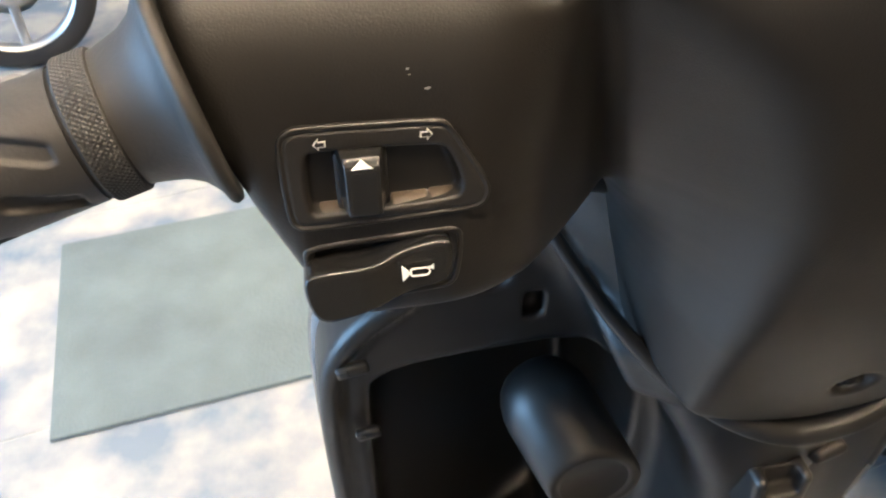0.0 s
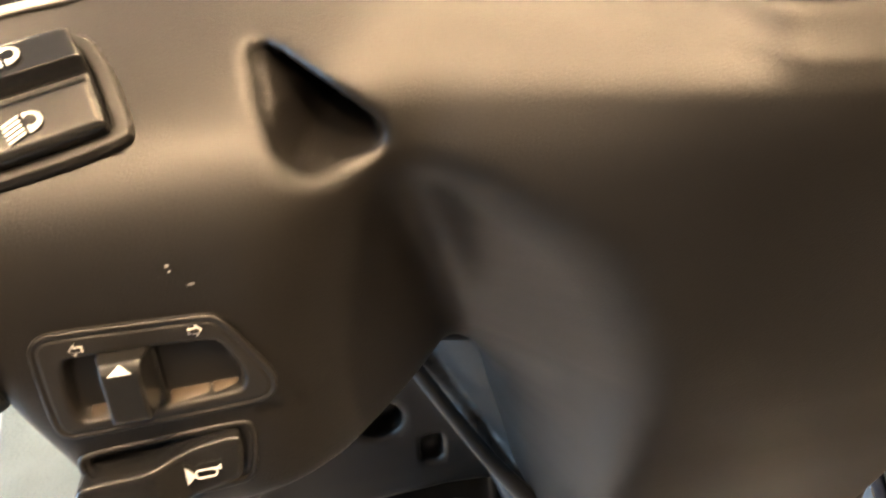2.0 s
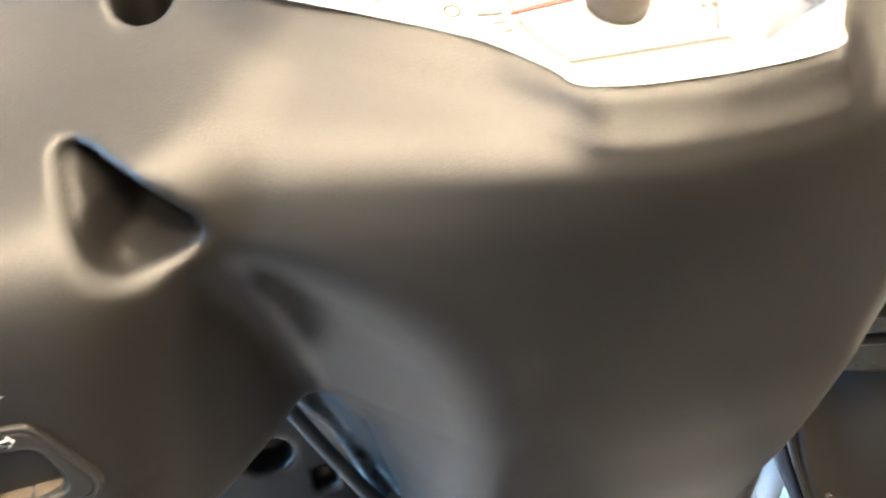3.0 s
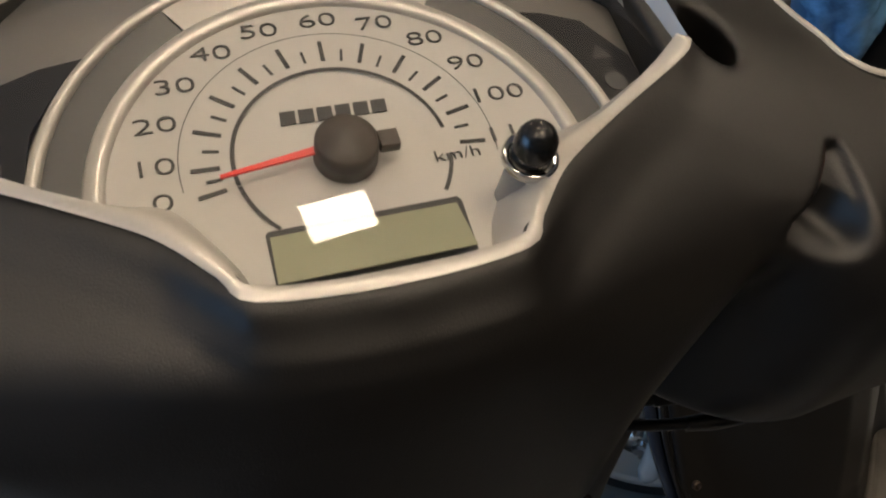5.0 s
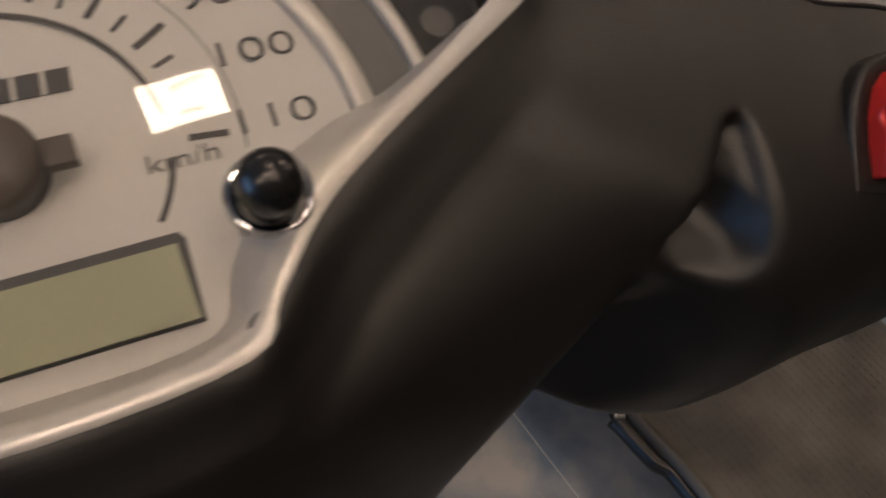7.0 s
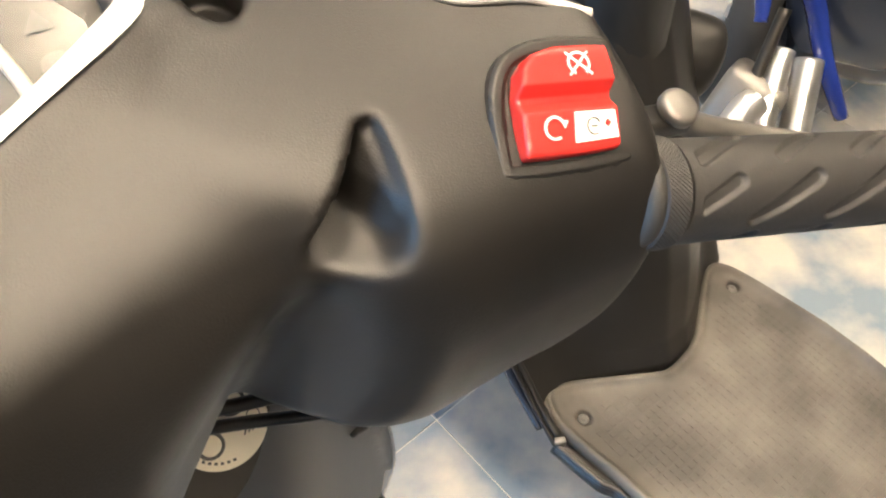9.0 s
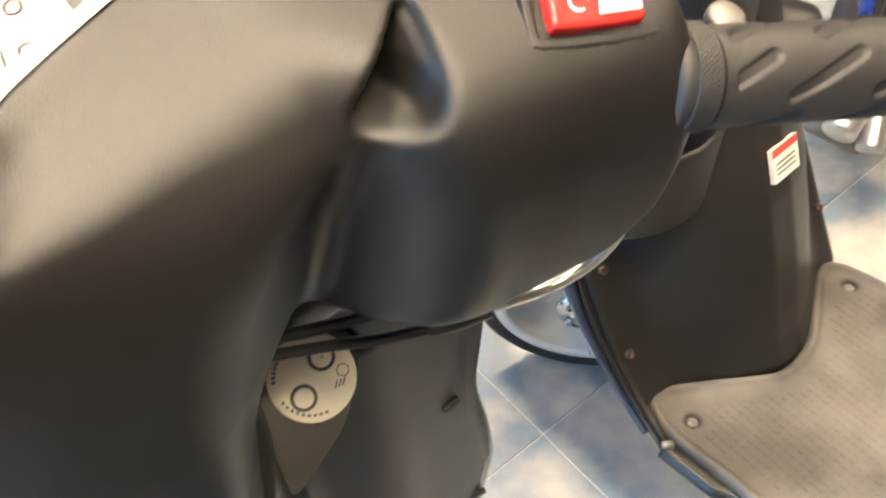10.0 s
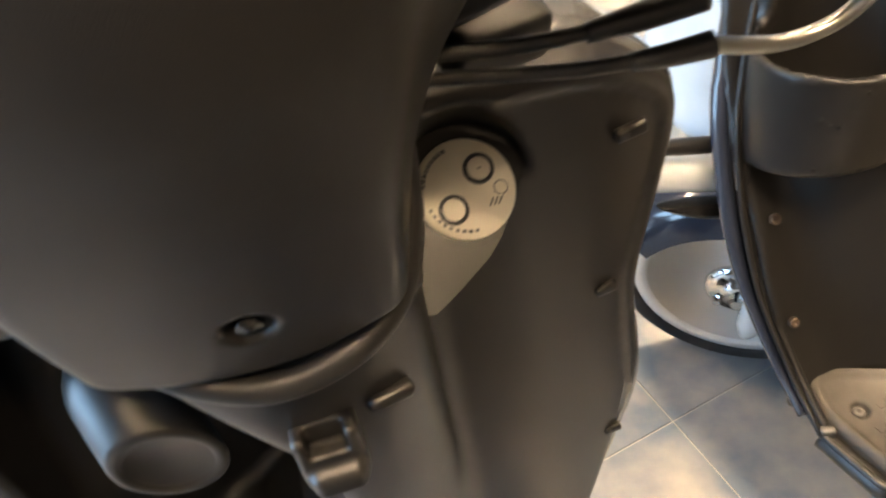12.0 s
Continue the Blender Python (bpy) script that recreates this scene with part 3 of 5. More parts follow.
LEFT = framed((-0.2, -0.0046, 0.995), (0, -0.9895, 0.144), (1, 0, 0))
TURN = [(-0.0287, 0.0090), (-0.0282, 0.0128), (-0.0250, 0.0152), (-0.0205, 0.0154), (0.0100, 0.0143), (0.0138, 0.0136), (0.0162, 0.0104), (0.0240, -0.0030), (0.0254, -0.0080), (0.0232, -0.0122), (0.0180, -0.0132), (-0.0225, -0.0142), (-0.0268, -0.0132), (-0.0286, -0.0095)]
PIT = [(-0.0232, 0.0045), (-0.0222, 0.0082), (-0.0190, 0.0092), (0.0100, 0.0082), (0.0140, 0.0072), (0.0162, 0.0030), (0.0186, -0.0040), (0.0176, -0.0082), (0.0140, -0.0094), (-0.0190, -0.0106), (-0.0226, -0.0096), (-0.0238, -0.0055)]


def turn_bezel(x, y, z):
    d = poly2(x + 0 * y, y + 0 * x, rounded(TURN, 2))
    f = smax(d, z - 0.0015, 0.0007)
    f = np.maximum(f, -0.006 - z)
    pit = poly2(x + 0 * y, y + 0 * x, rounded(PIT, 2))
    f = smax(f, -smax(pit + 0.0006 + 0.25 * np.clip(0.0015 - z, 0, 0.006), -0.0034 - z, 0.001), 0.0012)
    ring = np.abs(d + 0.0016) - 0.0004
    return np.maximum(f, -np.maximum(ring, 0.0010 - z))


turn = own(nets("turn_signal_switch", turn_bezel, (-0.031, -0.017, -0.007), (0.029, 0.018, 0.003), 0.0006, PLASTIC_SMOOTH, None, "dark plastic turn signal switch", m=LEFT))


def turn_rocker(x, y, z):
    wide = np.abs(x + 0.0083) - np.interp(z, [-0.002, 0.0092], [0.0066, 0.0043])
    f = smax(smax(wide, np.abs(y - 0.0008) - 0.0078, 0.0010), z - 0.0090, 0.0007)
    f = smax(f, (z - 0.0090) * 0.78 + (y - 0.0060) * 0.62, 0.0006)
    skirt = np.maximum(smax(np.abs(x + 0.0083) - 0.0068, np.abs(y + 0.0005) - 0.0080, 0.001), z - 0.0005)
    return np.maximum(smin(f, skirt, 0.0005), -0.005 - z)


knob_ob = nets("slider", turn_rocker, (-0.017, -0.010, -0.006), (0.001, 0.011, 0.011), 0.0005, GLOSS_BLACK, None, "glossy black thumb slider", m=LEFT)
knob_ob.parent = turn
icon(turn, LEFT @ pose(-0.0083, 0.0062, 0.0092, -38.5), [[(-0.0027, 0.0002), (0.0027, 0.0002), (0.0, 0.0026)]])
# lower pit wall, its lamp-lit glint put into the colour
for x0, x1 in ((-0.0222, -0.0203), (-0.0199, -0.0016), (-0.0012, 0.0086), (0.0090, 0.0166)):
    sub("ledge", box_bm(x1 - x0, 0.0046, 0.0040, 0.0007, m=LEFT @ pose((x0 + x1) / 2, -0.0100 + 0.035 * (x0 + x1) / 2, -0.0022, -62) @ pose(0, 0, 0, 0, 0, 0.5)), LEDGE_SHEEN, turn, "pit ledge with lamp sheen in its brown")
for cx, s in ((-0.0178, -1), (0.0085, 1)):
    a = [(-0.0022, 0.0011), (0.0004, 0.0011), (0.0004, 0.0024), (0.0026, 0), (0.0004, -0.0024), (0.0004, -0.0011), (-0.0022, -0.0011)]
    b = [(-0.0017, 0.0007), (0.0008, 0.0007), (0.0008, 0.0015), (0.0020, 0), (0.0008, -0.0015), (0.0008, -0.0007), (-0.0017, -0.0007)]
    at = LEFT @ pose(cx, 0.0106, 0.0019) @ Matrix.Diagonal((0.66 * s, 0.70, 1, 1))
    icon(turn, at, [a])
    icon(turn, at @ pose(0, 0, 0.0002), [b], PLASTIC_SMOOTH, "symbol_core")

HORN_SEAT = [(-0.0262, -0.0230), (-0.0256, -0.0202), (-0.0228, -0.0186), (0.0120, -0.0174), (0.0160, -0.0180), (0.0180, -0.0208), (0.0164, -0.0330), (0.0148, -0.0364), (0.0110, -0.0378), (-0.0215, -0.0392), (-0.0252, -0.0378)]


def horn_seat(x, y, z):
    d = poly2(x + 0 * y, y + 0 * x, rounded(HORN_SEAT, 2))
    f = np.maximum(smax(d, z - 0.0010, 0.0010), -0.006 - z)
    return smax(f, -np.maximum(d + 0.0016, -0.003 - z), 0.0006)


horn = own(nets("horn_switch", horn_seat, (-0.029, -0.043, -0.007), (0.021, -0.015, 0.003), 0.0006, PLASTIC_SMOOTH, None, "black plastic horn switch", m=LEFT))
HORN = rounded([(-0.0266, -0.0285), (-0.0262, -0.0250), (-0.0235, -0.0234), (-0.0090, -0.0232), (-0.0020, -0.0214), (0.0040, -0.0200), (0.0118, -0.0192), (0.0142, -0.0204), (0.0136, -0.0290), (0.0118, -0.0320), (0.0, -0.0342), (-0.0180, -0.0386), (-0.0230, -0.0384), (-0.0256, -0.0345)], 1)


def horn_lever(x, y, z):
    d = poly2(x + 0 * y, y + 0 * x, HORN) + 0.0008
    top = 0.0072 + 0.0016 * np.tanh((-0.004 - x) / 0.004) - 0.10 * (y + 0.03)
    return np.maximum(smax(d - 0.0008, z - top, 0.0016), -0.003 - z)


lever = nets("push_button", horn_lever, (-0.029, -0.042, -0.004), (0.017, -0.016, 0.012), 0.0006, GLOSS_BLACK, None, "glossy black horn button", m=LEFT)
lever.parent = horn
at = LEFT @ pose(0.0042, -0.0268, 0.0070, -6)
def stadium(w, h, line, n=10):
    """A closed flat loop: two half circles joined by straight runs."""
    def ring(r):
        return [(w + x, y) for x, y in arc(r, -90, 90, n)] + [(x - w, y) for x, y in arc(r, 90, 270, n)]
    out, inn = ring(h), ring(h - line)
    return [[out[i], out[(i + 1) % len(out)], inn[(i + 1) % len(inn)], inn[i]] for i in range(len(out))]


icon(horn, at, [[(-0.0046, 0.0025), (-0.0029, 0.0007), (-0.0029, -0.0009), (-0.0046, -0.0024)], bar(-0.0030, -0.0001, -0.0019, -0.0001, 0.0007),
                [(0.0020, 0.0012), (0.0031, 0.0013), (0.0040, 0.0019), (0.0040, 0.0004), (0.0031, 0.0007), (0.0020, 0.0006)]]
     + [[(x + 0.0002, y) for x, y in q] for q in stadium(0.0016, 0.0013, 0.00042)])

# rocker switches on the sloping tops of the housings
BEAM = framed((-0.2215, 0.0275, 1.0505), (-0.04, -0.57, 0.82), (0.967, 0.17, 0.15))
KILL = framed((0.2229, 0.0304, 1.0484), (0.05, -0.57, 0.82), (0.967, -0.17, -0.15))


def rocker_seat(outline, high=0.0022, moat=-0.004):
    def f(x, y, z):
        d = poly2(x + 0 * y, y + 0 * x, rounded(outline, 2))
        out = np.maximum(smax(d, z - high, 0.0010), -0.012 - z)
        out = smax(out, -np.maximum(d + 0.0042, moat - z), 0.0006)
        return np.maximum(out, -np.maximum(np.abs(d + 0.0004) - 0.0003, high - 0.0009 - z))
    return f


def rocker_cap(outline, heights):
    def f(x, y, z):
        d = poly2(x + 0 * y, y + 0 * x, rounded(outline, 1))
        return np.maximum(smax(d, z - np.interp(y, *heights), 0.0016), -0.004 - z)
    return f


KILL_SEAT = [(1.04 * x - 0.0004, 1.12 * y) for x, y in [(-0.0225, -0.0150), (-0.0205, -0.0185), (0.0180, -0.0175), (0.0215, -0.0145), (0.0215, 0.0155), (0.0195, 0.0185), (-0.0105, 0.0185), (-0.0215, 0.0080)]]
KILL_CAP = [(0.90 * x - 0.0006, 1.04 * y) for x, y in [(-0.0178, -0.0135), (-0.0165, -0.0150), (0.0155, -0.0142), (0.0170, -0.0128), (0.0172, 0.0140), (0.0160, 0.0152), (-0.0085, 0.0152), (-0.0172, 0.0070)]]
kill = own(nets("engine_stop_switch", rocker_seat(KILL_SEAT, 0.0007, -0.0003), (-0.027, -0.024, -0.013), (0.026, 0.024, 0.004), 0.0007, PLASTIC, None, "engine stop switch with dark plastic surround", m=KILL))
cap = nets("rocker", rocker_cap(KILL_CAP, ([-0.016, -0.013, -0.0030, 0.0, 0.0018, 0.0045, 0.013, 0.016], [0.0046, 0.0054, 0.0066, 0.0038, 0.0038, 0.0080, 0.0072, 0.0064])),
           (-0.020, -0.018, -0.005), (0.020, 0.018, 0.013), 0.0006, RED, None, "glossy red rocker", m=KILL)
cap.parent = kill
at = KILL @ pose(0.0035, 0.0098, 0.0079, -6)
icon(kill, at, [loop_outline(0.0036, 0.0006, -60, 240), bar(-0.0036, -0.0034, 0.0036, 0.0034, 0.0006), bar(-0.0036, 0.0034, 0.0036, -0.0034, 0.0006)])
at = KILL @ pose(-0.0072, -0.0078, 0.0066, 7)
icon(kill, at, [loop_outline(0.0034, 0.0007, 20, 300), [(0.0020, 0.0020), (0.0044, 0.0018), (0.0032, -0.0002)]])
at = KILL @ pose(0.0052, -0.0082, 0.0066, 7) @ Matrix.Diagonal((0.9, 1, 1, 1))
sub("sticker", flat_bm([(-0.0070, -0.0042), (0.0088, -0.0036), (0.0084, 0.0042), (-0.0062, 0.0044)], at, 0.0004), WHITE, kill, "white sticker", smooth=False)
icon(kill, at @ pose(0, 0, 0.0003), [loop_outline(0.0026, 0.0005, 20, 300), bar(-0.001, 0, 0.0012, 0, 0.0006)], PRINT, "sticker_mark")
icon(kill, at @ pose(0.0052, 0.0006, 0.0003), [[(-0.0012, 0), (0, 0.0012), (0.0012, 0), (0, -0.0012)]], RED, "sticker_mark")

BEAM_SEAT = [(0.0225, -0.0135), (0.0190, -0.0180), (-0.0180, -0.0175), (-0.0215, -0.0145), (-0.0215, 0.0155), (-0.0195, 0.0185), (0.0140, 0.0185), (0.0215, 0.0130)]
BEAM_CAP = [(0.0175, -0.0130), (0.0160, -0.0140), (-0.0155, -0.0142), (-0.0170, -0.0128), (-0.0172, 0.0140), (-0.0160, 0.0150), (0.0140, 0.0150), (0.0170, 0.0125)]
beam = own(nets("headlamp_switch", rocker_seat(BEAM_SEAT), (-0.026, -0.022, -0.013), (0.026, 0.022, 0.004), 0.0007, PLASTIC_SMOOTH, None, "headlamp dip switch with dark plastic surround", m=BEAM))
cap = nets("rocker", rocker_cap(BEAM_CAP, ([-0.015, -0.012, -0.0020, 0.0, 0.0022, 0.0045, 0.013, 0.016], [0.0052, 0.0062, 0.0072, 0.0046, 0.0046, 0.0086, 0.0080, 0.0070])),
           (-0.020, -0.018, -0.005), (0.020, 0.018, 0.012), 0.0006, GLOSS_BLACK, None, "glossy black rocker", m=BEAM)
cap.parent = beam


def lamp_icon(low):
    lens_ = [(0.0, -0.0026)] + [(1.4 * x, y) for x, y in arc(0.0026, -85, 85, 14)] + [(0.0, 0.0026)]
    rays = [bar(-0.0008, -0.0021 + 0.0011 * i, -0.0050, -0.0021 + 0.0011 * i - (0.0010 if low else 0), 0.0006) for i in range(5)]
    return [lens_] + rays


for y, h, low in ((-0.0078, 0.0074, True), (0.0092, 0.0092, False)):
    at = BEAM @ pose(0.0015, y, h, 5 if low else -4, 0, 8)
    icon(beam, at, lamp_icon(low))
    icon(beam, at @ pose(0.0012, 0.0002, 0.0002), [[(1.1 * x, y_) for x, y_ in arc(0.0013, 0, 340, 16)]], GLOSS_BLACK, "symbol_core")

# ---------- grips ----------
GRIP_DIR = Vector((1, -0.2144, -0.2098)).normalized()
GRIP_AT = Vector((0.30, 0.0049, 1.0013))


def grip_bm(r, length, slant=1):
    """A rubber grip along z with slanting slots."""
    nt_, nl = 192, 150
    bm, rows = bmesh.new(), []
    for j in range(nl + 1):
        l = length * j / nl
        row = []
        for i in range(nt_):
            a = 2 * math.pi * i / nt_
            s = a * r
            dip = 0.0
            if 0.004 < l < length - 0.01:
                best = 1.0
                for k in range(5):
                    for q in range(-1, 7):
                        s0, l0 = (k + 0.5 * (q % 2) * 0) * 2 * math.pi * r / 5 + 0.002, q * 0.033 + 0.006 + 0.012 * (k % 2)
                        ds = slant * ((s - s0 + math.pi * r) % (2 * math.pi * r) - math.pi * r)
                        dl = l - l0
                        u, v = dl * 0.87 + ds * 0.49, -dl * 0.49 + ds * 0.87
                        best = min(best, math.hypot(max(abs(u) - 0.0140, 0), v))
                dip = 0.0016 * min(max((0.0028 - best) / 0.0007, 0), 1)
            row.append(bm.verts.new(((r - dip) * math.cos(a), (r - dip) * math.sin(a), l)))
        rows.append(row)
    for p, q in zip(rows, rows[1:]):
        for i in range(nt_):
            bm.faces.new((p[i], p[(i + 1) % nt_], q[(i + 1) % nt_], q[i]))
    bm.faces.new(rows[-1])
    return bm


def knurl_bm(r, z0, z1):
    nt_, nl = 640, 36
    bm, rows = bmesh.new(), []
    for j in range(nl + 1):
        l = z0 + (z1 - z0) * j / nl
        lift = -0.0010 if j in (0, nl) else (0.0 if j in (1, nl - 1) else 0.0003)
        rows.append([bm.verts.new(((rr := r + lift + (0.00014 if 3 <= j <= nl - 3 else 0) * (math.sin(80 * a + 3800 * l) + math.sin(80 * a - 3800 * l))) * math.cos(a), rr * math.sin(a), l))
                     for a in (2 * math.pi * i / nt_ for i in range(nt_))])
    for p, q in zip(rows, rows[1:]):
        for i in range(nt_):
            bm.faces.new((p[i], p[(i + 1) % nt_], q[(i + 1) % nt_], q[i]))
    return bm


def grip_frame(s, x):
    """A frame on the grip's axis where it crosses |x|, with z outwards."""
    p = GRIP_AT + GRIP_DIR * ((x - GRIP_AT.x) / GRIP_DIR.x)
    d = Vector((s * GRIP_DIR.x, GRIP_DIR.y, GRIP_DIR.z))
    return framed((s * p.x, p.y, p.z), d, (0, 1, 0))


GRIP_R = 0.0176
for s in (-1, 1):
    m = grip_frame(s, 0.258 if s > 0 else 0.276)
    bm = grip_bm(GRIP_R, 0.118, -s)
    bmesh.ops.transform(bm, matrix=m, verts=bm.verts)
    grip = own(part("grip", bm, RUBBER, None, "black rubber grip with slanting slots"))
    bm = knurl_bm(0.0184, -0.0105, -0.0012)
    bmesh.ops.transform(bm, matrix=m, verts=bm.verts)
    sub("knurled_band", bm, RUBBER, grip, "knurled rubber band")
    if s < 0:
        prof = [(0.0172, 0.0004), (0.0172, -0.0025), (0.0178, -0.0110), (0.0180, -0.0120), (0.0188, -0.0150), (0.0200, -0.0190), (0.0225, -0.0230), (0.0262, -0.0258), (0.0300, -0.0272), (0.0306, -0.0282), (0.0300, -0.0298), (0.0285, -0.0302), (0.0100, -0.0302)]
    else:
        prof = [(0.0172, 0.0004), (0.0172, -0.0025), (0.0178, -0.0110), (0.0182, -0.0120), (0.0180, -0.0140), (0.0160, -0.0160), (0.0100, -0.0165)]
    sub("flange", lathe_bm([(r, z) for r, z in prof], 64, m), RUBBER, grip, "flared rubber flange")
    sub("bar_end", lathe_bm([(0.0150, 0.1175), (0.0150, 0.1250), (0.0138, 0.1270), (0.0001, 0.1270)], 40, m), STEEL, grip, "steel bar end")

# brake lever mounts in front of the grips
for s in (-1, 1):
    mount = own(part("lever_mount", box_bm(0.075, 0.014, 0.010, 0.003, m=pose(s * 0.280, 0.060, 0.990, 0, s * 12)), PLASTIC_SMOOTH, None, "dark brake lever mount"))
    sub("bolt", lathe_bm([(0.0085, 0), (0.0085, 0.003), (0.0078, 0.0045), (0.0060, 0.0052), (0.0001, 0.0055)], 32, pose(s * 0.308, 0.058, 0.9905, 20, s * 10)), STEEL_DARK, mount, "round grey bolt head")
    sub("lever", tube_bm([(s * 0.305, 0.062, 0.985), (s * 0.34, 0.056, 0.968), (s * 0.38, 0.042, 0.955), (s * 0.42, 0.026, 0.945)], [0.006, 0.0055, 0.005, 0.0065], 12), STEEL_DARK, mount, "grey brake lever")

# bright edging along the swept edge of the cover's top
def top_of(x, y):
    """Height of the cover's top at a place."""
    z = np.arange(1.12, 1.03, -0.0005)
    return float(z[np.argmax(cover(x + 0 * z, y + 0 * z, z) < 0)])


for s in (-1, 1):
    line = [(x - 0.0030, y - 0.0030) for x, y in SWEPT[1:8]]
    pts = [(s * x, y, top_of(s * x, y) - 0.0002) for x, y in line]
    own(part("edging", tube_bm(pts, 0.0021, 10), SILVER, None, "thin bright edging strip"))
    own(part("edge_joint", tube_bm([(x - s * 0.0016, y - 0.0018, z + 0.0001) for x, y, z in pts], 0.0007, 8), CABLE, None, "dark joint line beside the edging"))


# front half of the handlebar cover
def front_cover(x, y, z):
    ax_ = np.abs(x)
    top = 1.100 - 0.9 * np.maximum(y - 0.16, 0) - 0.6 * np.maximum(ax_ - 0.10, 0)
    f = smax(smax(z - top, ax_ - 0.160, 0.02), np.maximum(0.97 - z, 0.125 - y), 0.008)
    f = smax(f, y - 0.26 + 1.2 * ax_**2, 0.03)
    return np.maximum(f, 0.010 - poly2(x + 0 * y, y + 0 * x, mirrored(GAUGE_HALF)))


own(nets("front_cover", front_cover, (-0.180, 0.10, 0.96), (0.180, 0.27, 1.16), 0.005, BODY_PAINT, None, "glossy dark front half of the handlebar cover"))

# ---------- cables under the handlebar ----------
own(part("metal_pipe", tube_bm([(0.1850, 0.0470, 0.8925), (0.2030, 0.049, 0.8858), (0.2220, 0.050, 0.8820), (0.2400, 0.0495, 0.8850), (0.2515, 0.048, 0.8945), (0.2575, 0.046, 0.9080), (0.2560, 0.043, 0.930), (0.248, 0.040, 0.962)], 0.0034, 16), ZINC, None, "bent zinc plated cable pipe"))
own(part("cable_boot", tube_bm([(0.1880, 0.0465, 0.8918), (0.172, 0.047, 0.8915), (0.158, 0.050, 0.8905)], [0.0052, 0.0046, 0.0036], 16), CABLE, None, "black rubber cable boot"))
own(part("cable", tube_bm([(0.165, 0.0485, 0.891), (0.14, 0.056, 0.889), (0.115, 0.066, 0.888), (0.085, 0.075, 0.889), (0.05, 0.085, 0.89)], 0.0030, 12), CABLE, None, "black throttle cable"))
own(part("cable_boot", tube_bm([(0.190, 0.058, 0.905), (0.165, 0.060, 0.902), (0.145, 0.063, 0.899)], [0.0055, 0.0055, 0.004], 16), CABLE, None, "black rubber cable boot"))
own(part("cable", tube_bm([(0.215, 0.056, 0.915), (0.17, 0.060, 0.9025), (0.14, 0.064, 0.899), (0.115, 0.070, 0.8975), (0.085, 0.078, 0.898), (0.05, 0.088, 0.90)], 0.0032, 12), CABLE, None, "black throttle cable"))
own(part("wiring_loom", tube_bm([(0.17, 0.075, 0.955), (0.14, 0.083, 0.925), (0.10, 0.095, 0.905), (0.06, 0.10, 0.90)], 0.008, 12), CABLE, None, "black wiring loom"))
own(part("wiring_loom", tube_bm([(-0.17, 0.075, 0.955), (-0.14, 0.083, 0.930), (-0.10, 0.095, 0.91), (-0.06, 0.10, 0.90)], 0.007, 12), CABLE, None, "black wiring loom"))

# added block, hides a bright wedge between column and cables
own(part("gap_filler", box_bm(0.050, 0.030, 0.024, 0.006, 3, m=pose(0.120, 0.108, 0.882, 8, 6, 20)), CABLE, None, "added black block that darkens the gap by the loom"))

# screw in the column's foot
screw = own(part("screw", lathe_bm([(0.0001, 0.0032), (0.0022, 0.0032), (0.0024, 0.0026), (0.0050, 0.0026), (0.0058, 0.0016), (0.0060, 0.0)], 32, framed((-0.003, 0.0222, 0.8405), (0, -0.96, -0.26), (1, 0, 0))), GLOSS_BLACK, None, "black cross head screw"))

# pale flecks and rubbed spots on the left housing
rng = random.Random(5)
for u, w, size in ((0.0098, 0.0212, 0.0008), (0.0052, 0.0262, 0.0006), (0.0055, 0.0248, 0.0004)):
    out = [(size * (0.5 + 0.8 * rng.random()) * math.cos(radians(a)), 0.45 * size * (0.5 + 0.8 * rng.random()) * math.sin(radians(a))) for a in range(0, 360, 40)]
    y_off = -0.0042 + 0.19 * max(w - 0.004, 0) + 0.10 * max(w - 0.016, 0)
    sub("paint_fleck", flat_bm(out, framed((-0.2 + u, y_off - 0.0006, 0.995 + w), (0, -0.97, 0.24), (1, 0, 0)), 0.0012), SILVER_DARK, cover_ob, "tiny pale fleck", smooth=False)

# ---------- leg shield and the fixed parts below the handlebar ----------
SHIELD_R = [(0, 0.845), (0.150, 0.842), (0.190, 0.832), (0.226, 0.808), (0.243, 0.786), (0.242, 0.745), (0.232, 0.692), (0.221, 0.638), (0.230, 0.560), (0.262, 0.320), (0.27, 0.10), (0, 0.10)]
SHIELD_L = [(-0.25, 0.10), (-0.247, 0.32), (-0.243, 0.600), (-0.244, 0.680), (-0.243, 0.735), (-0.238, 0.768), (-0.220, 0.797), (-0.190, 0.818), (-0.165, 0.845), (-0.145, 0.868), (-0.120, 0.872)]
SHIELD = rounded(SHIELD_R + SHIELD_L, 2)


def shield_back(x, z):
    return 0.134 + 0.016 * np.clip((0.78 - z) / 0.33, 0, 1.5) + 0.020 * np.clip((x - 0.13) / 0.09, 0, 1.2) ** 2


def shell_front(x, z):
    return 0.345 - 2.0 * x**2 - 0.22 * np.abs(z - 0.72)


def pocket_hole(x, y, z, grow=0.0):
    """The open pocket on the left of the shield."""
    plan = poly2(x + 0 * z, z + 0 * x, rounded([(-0.213, 0.42), (-0.213, 0.735), (-0.205, 0.748), (-0.180, 0.757), (-0.06, 0.764), (-0.03, 0.70), (-0.03, 0.42)], 2)) - grow
    return smax(plan, y - shell_front(x, z) + 0.016 - grow, 0.02)


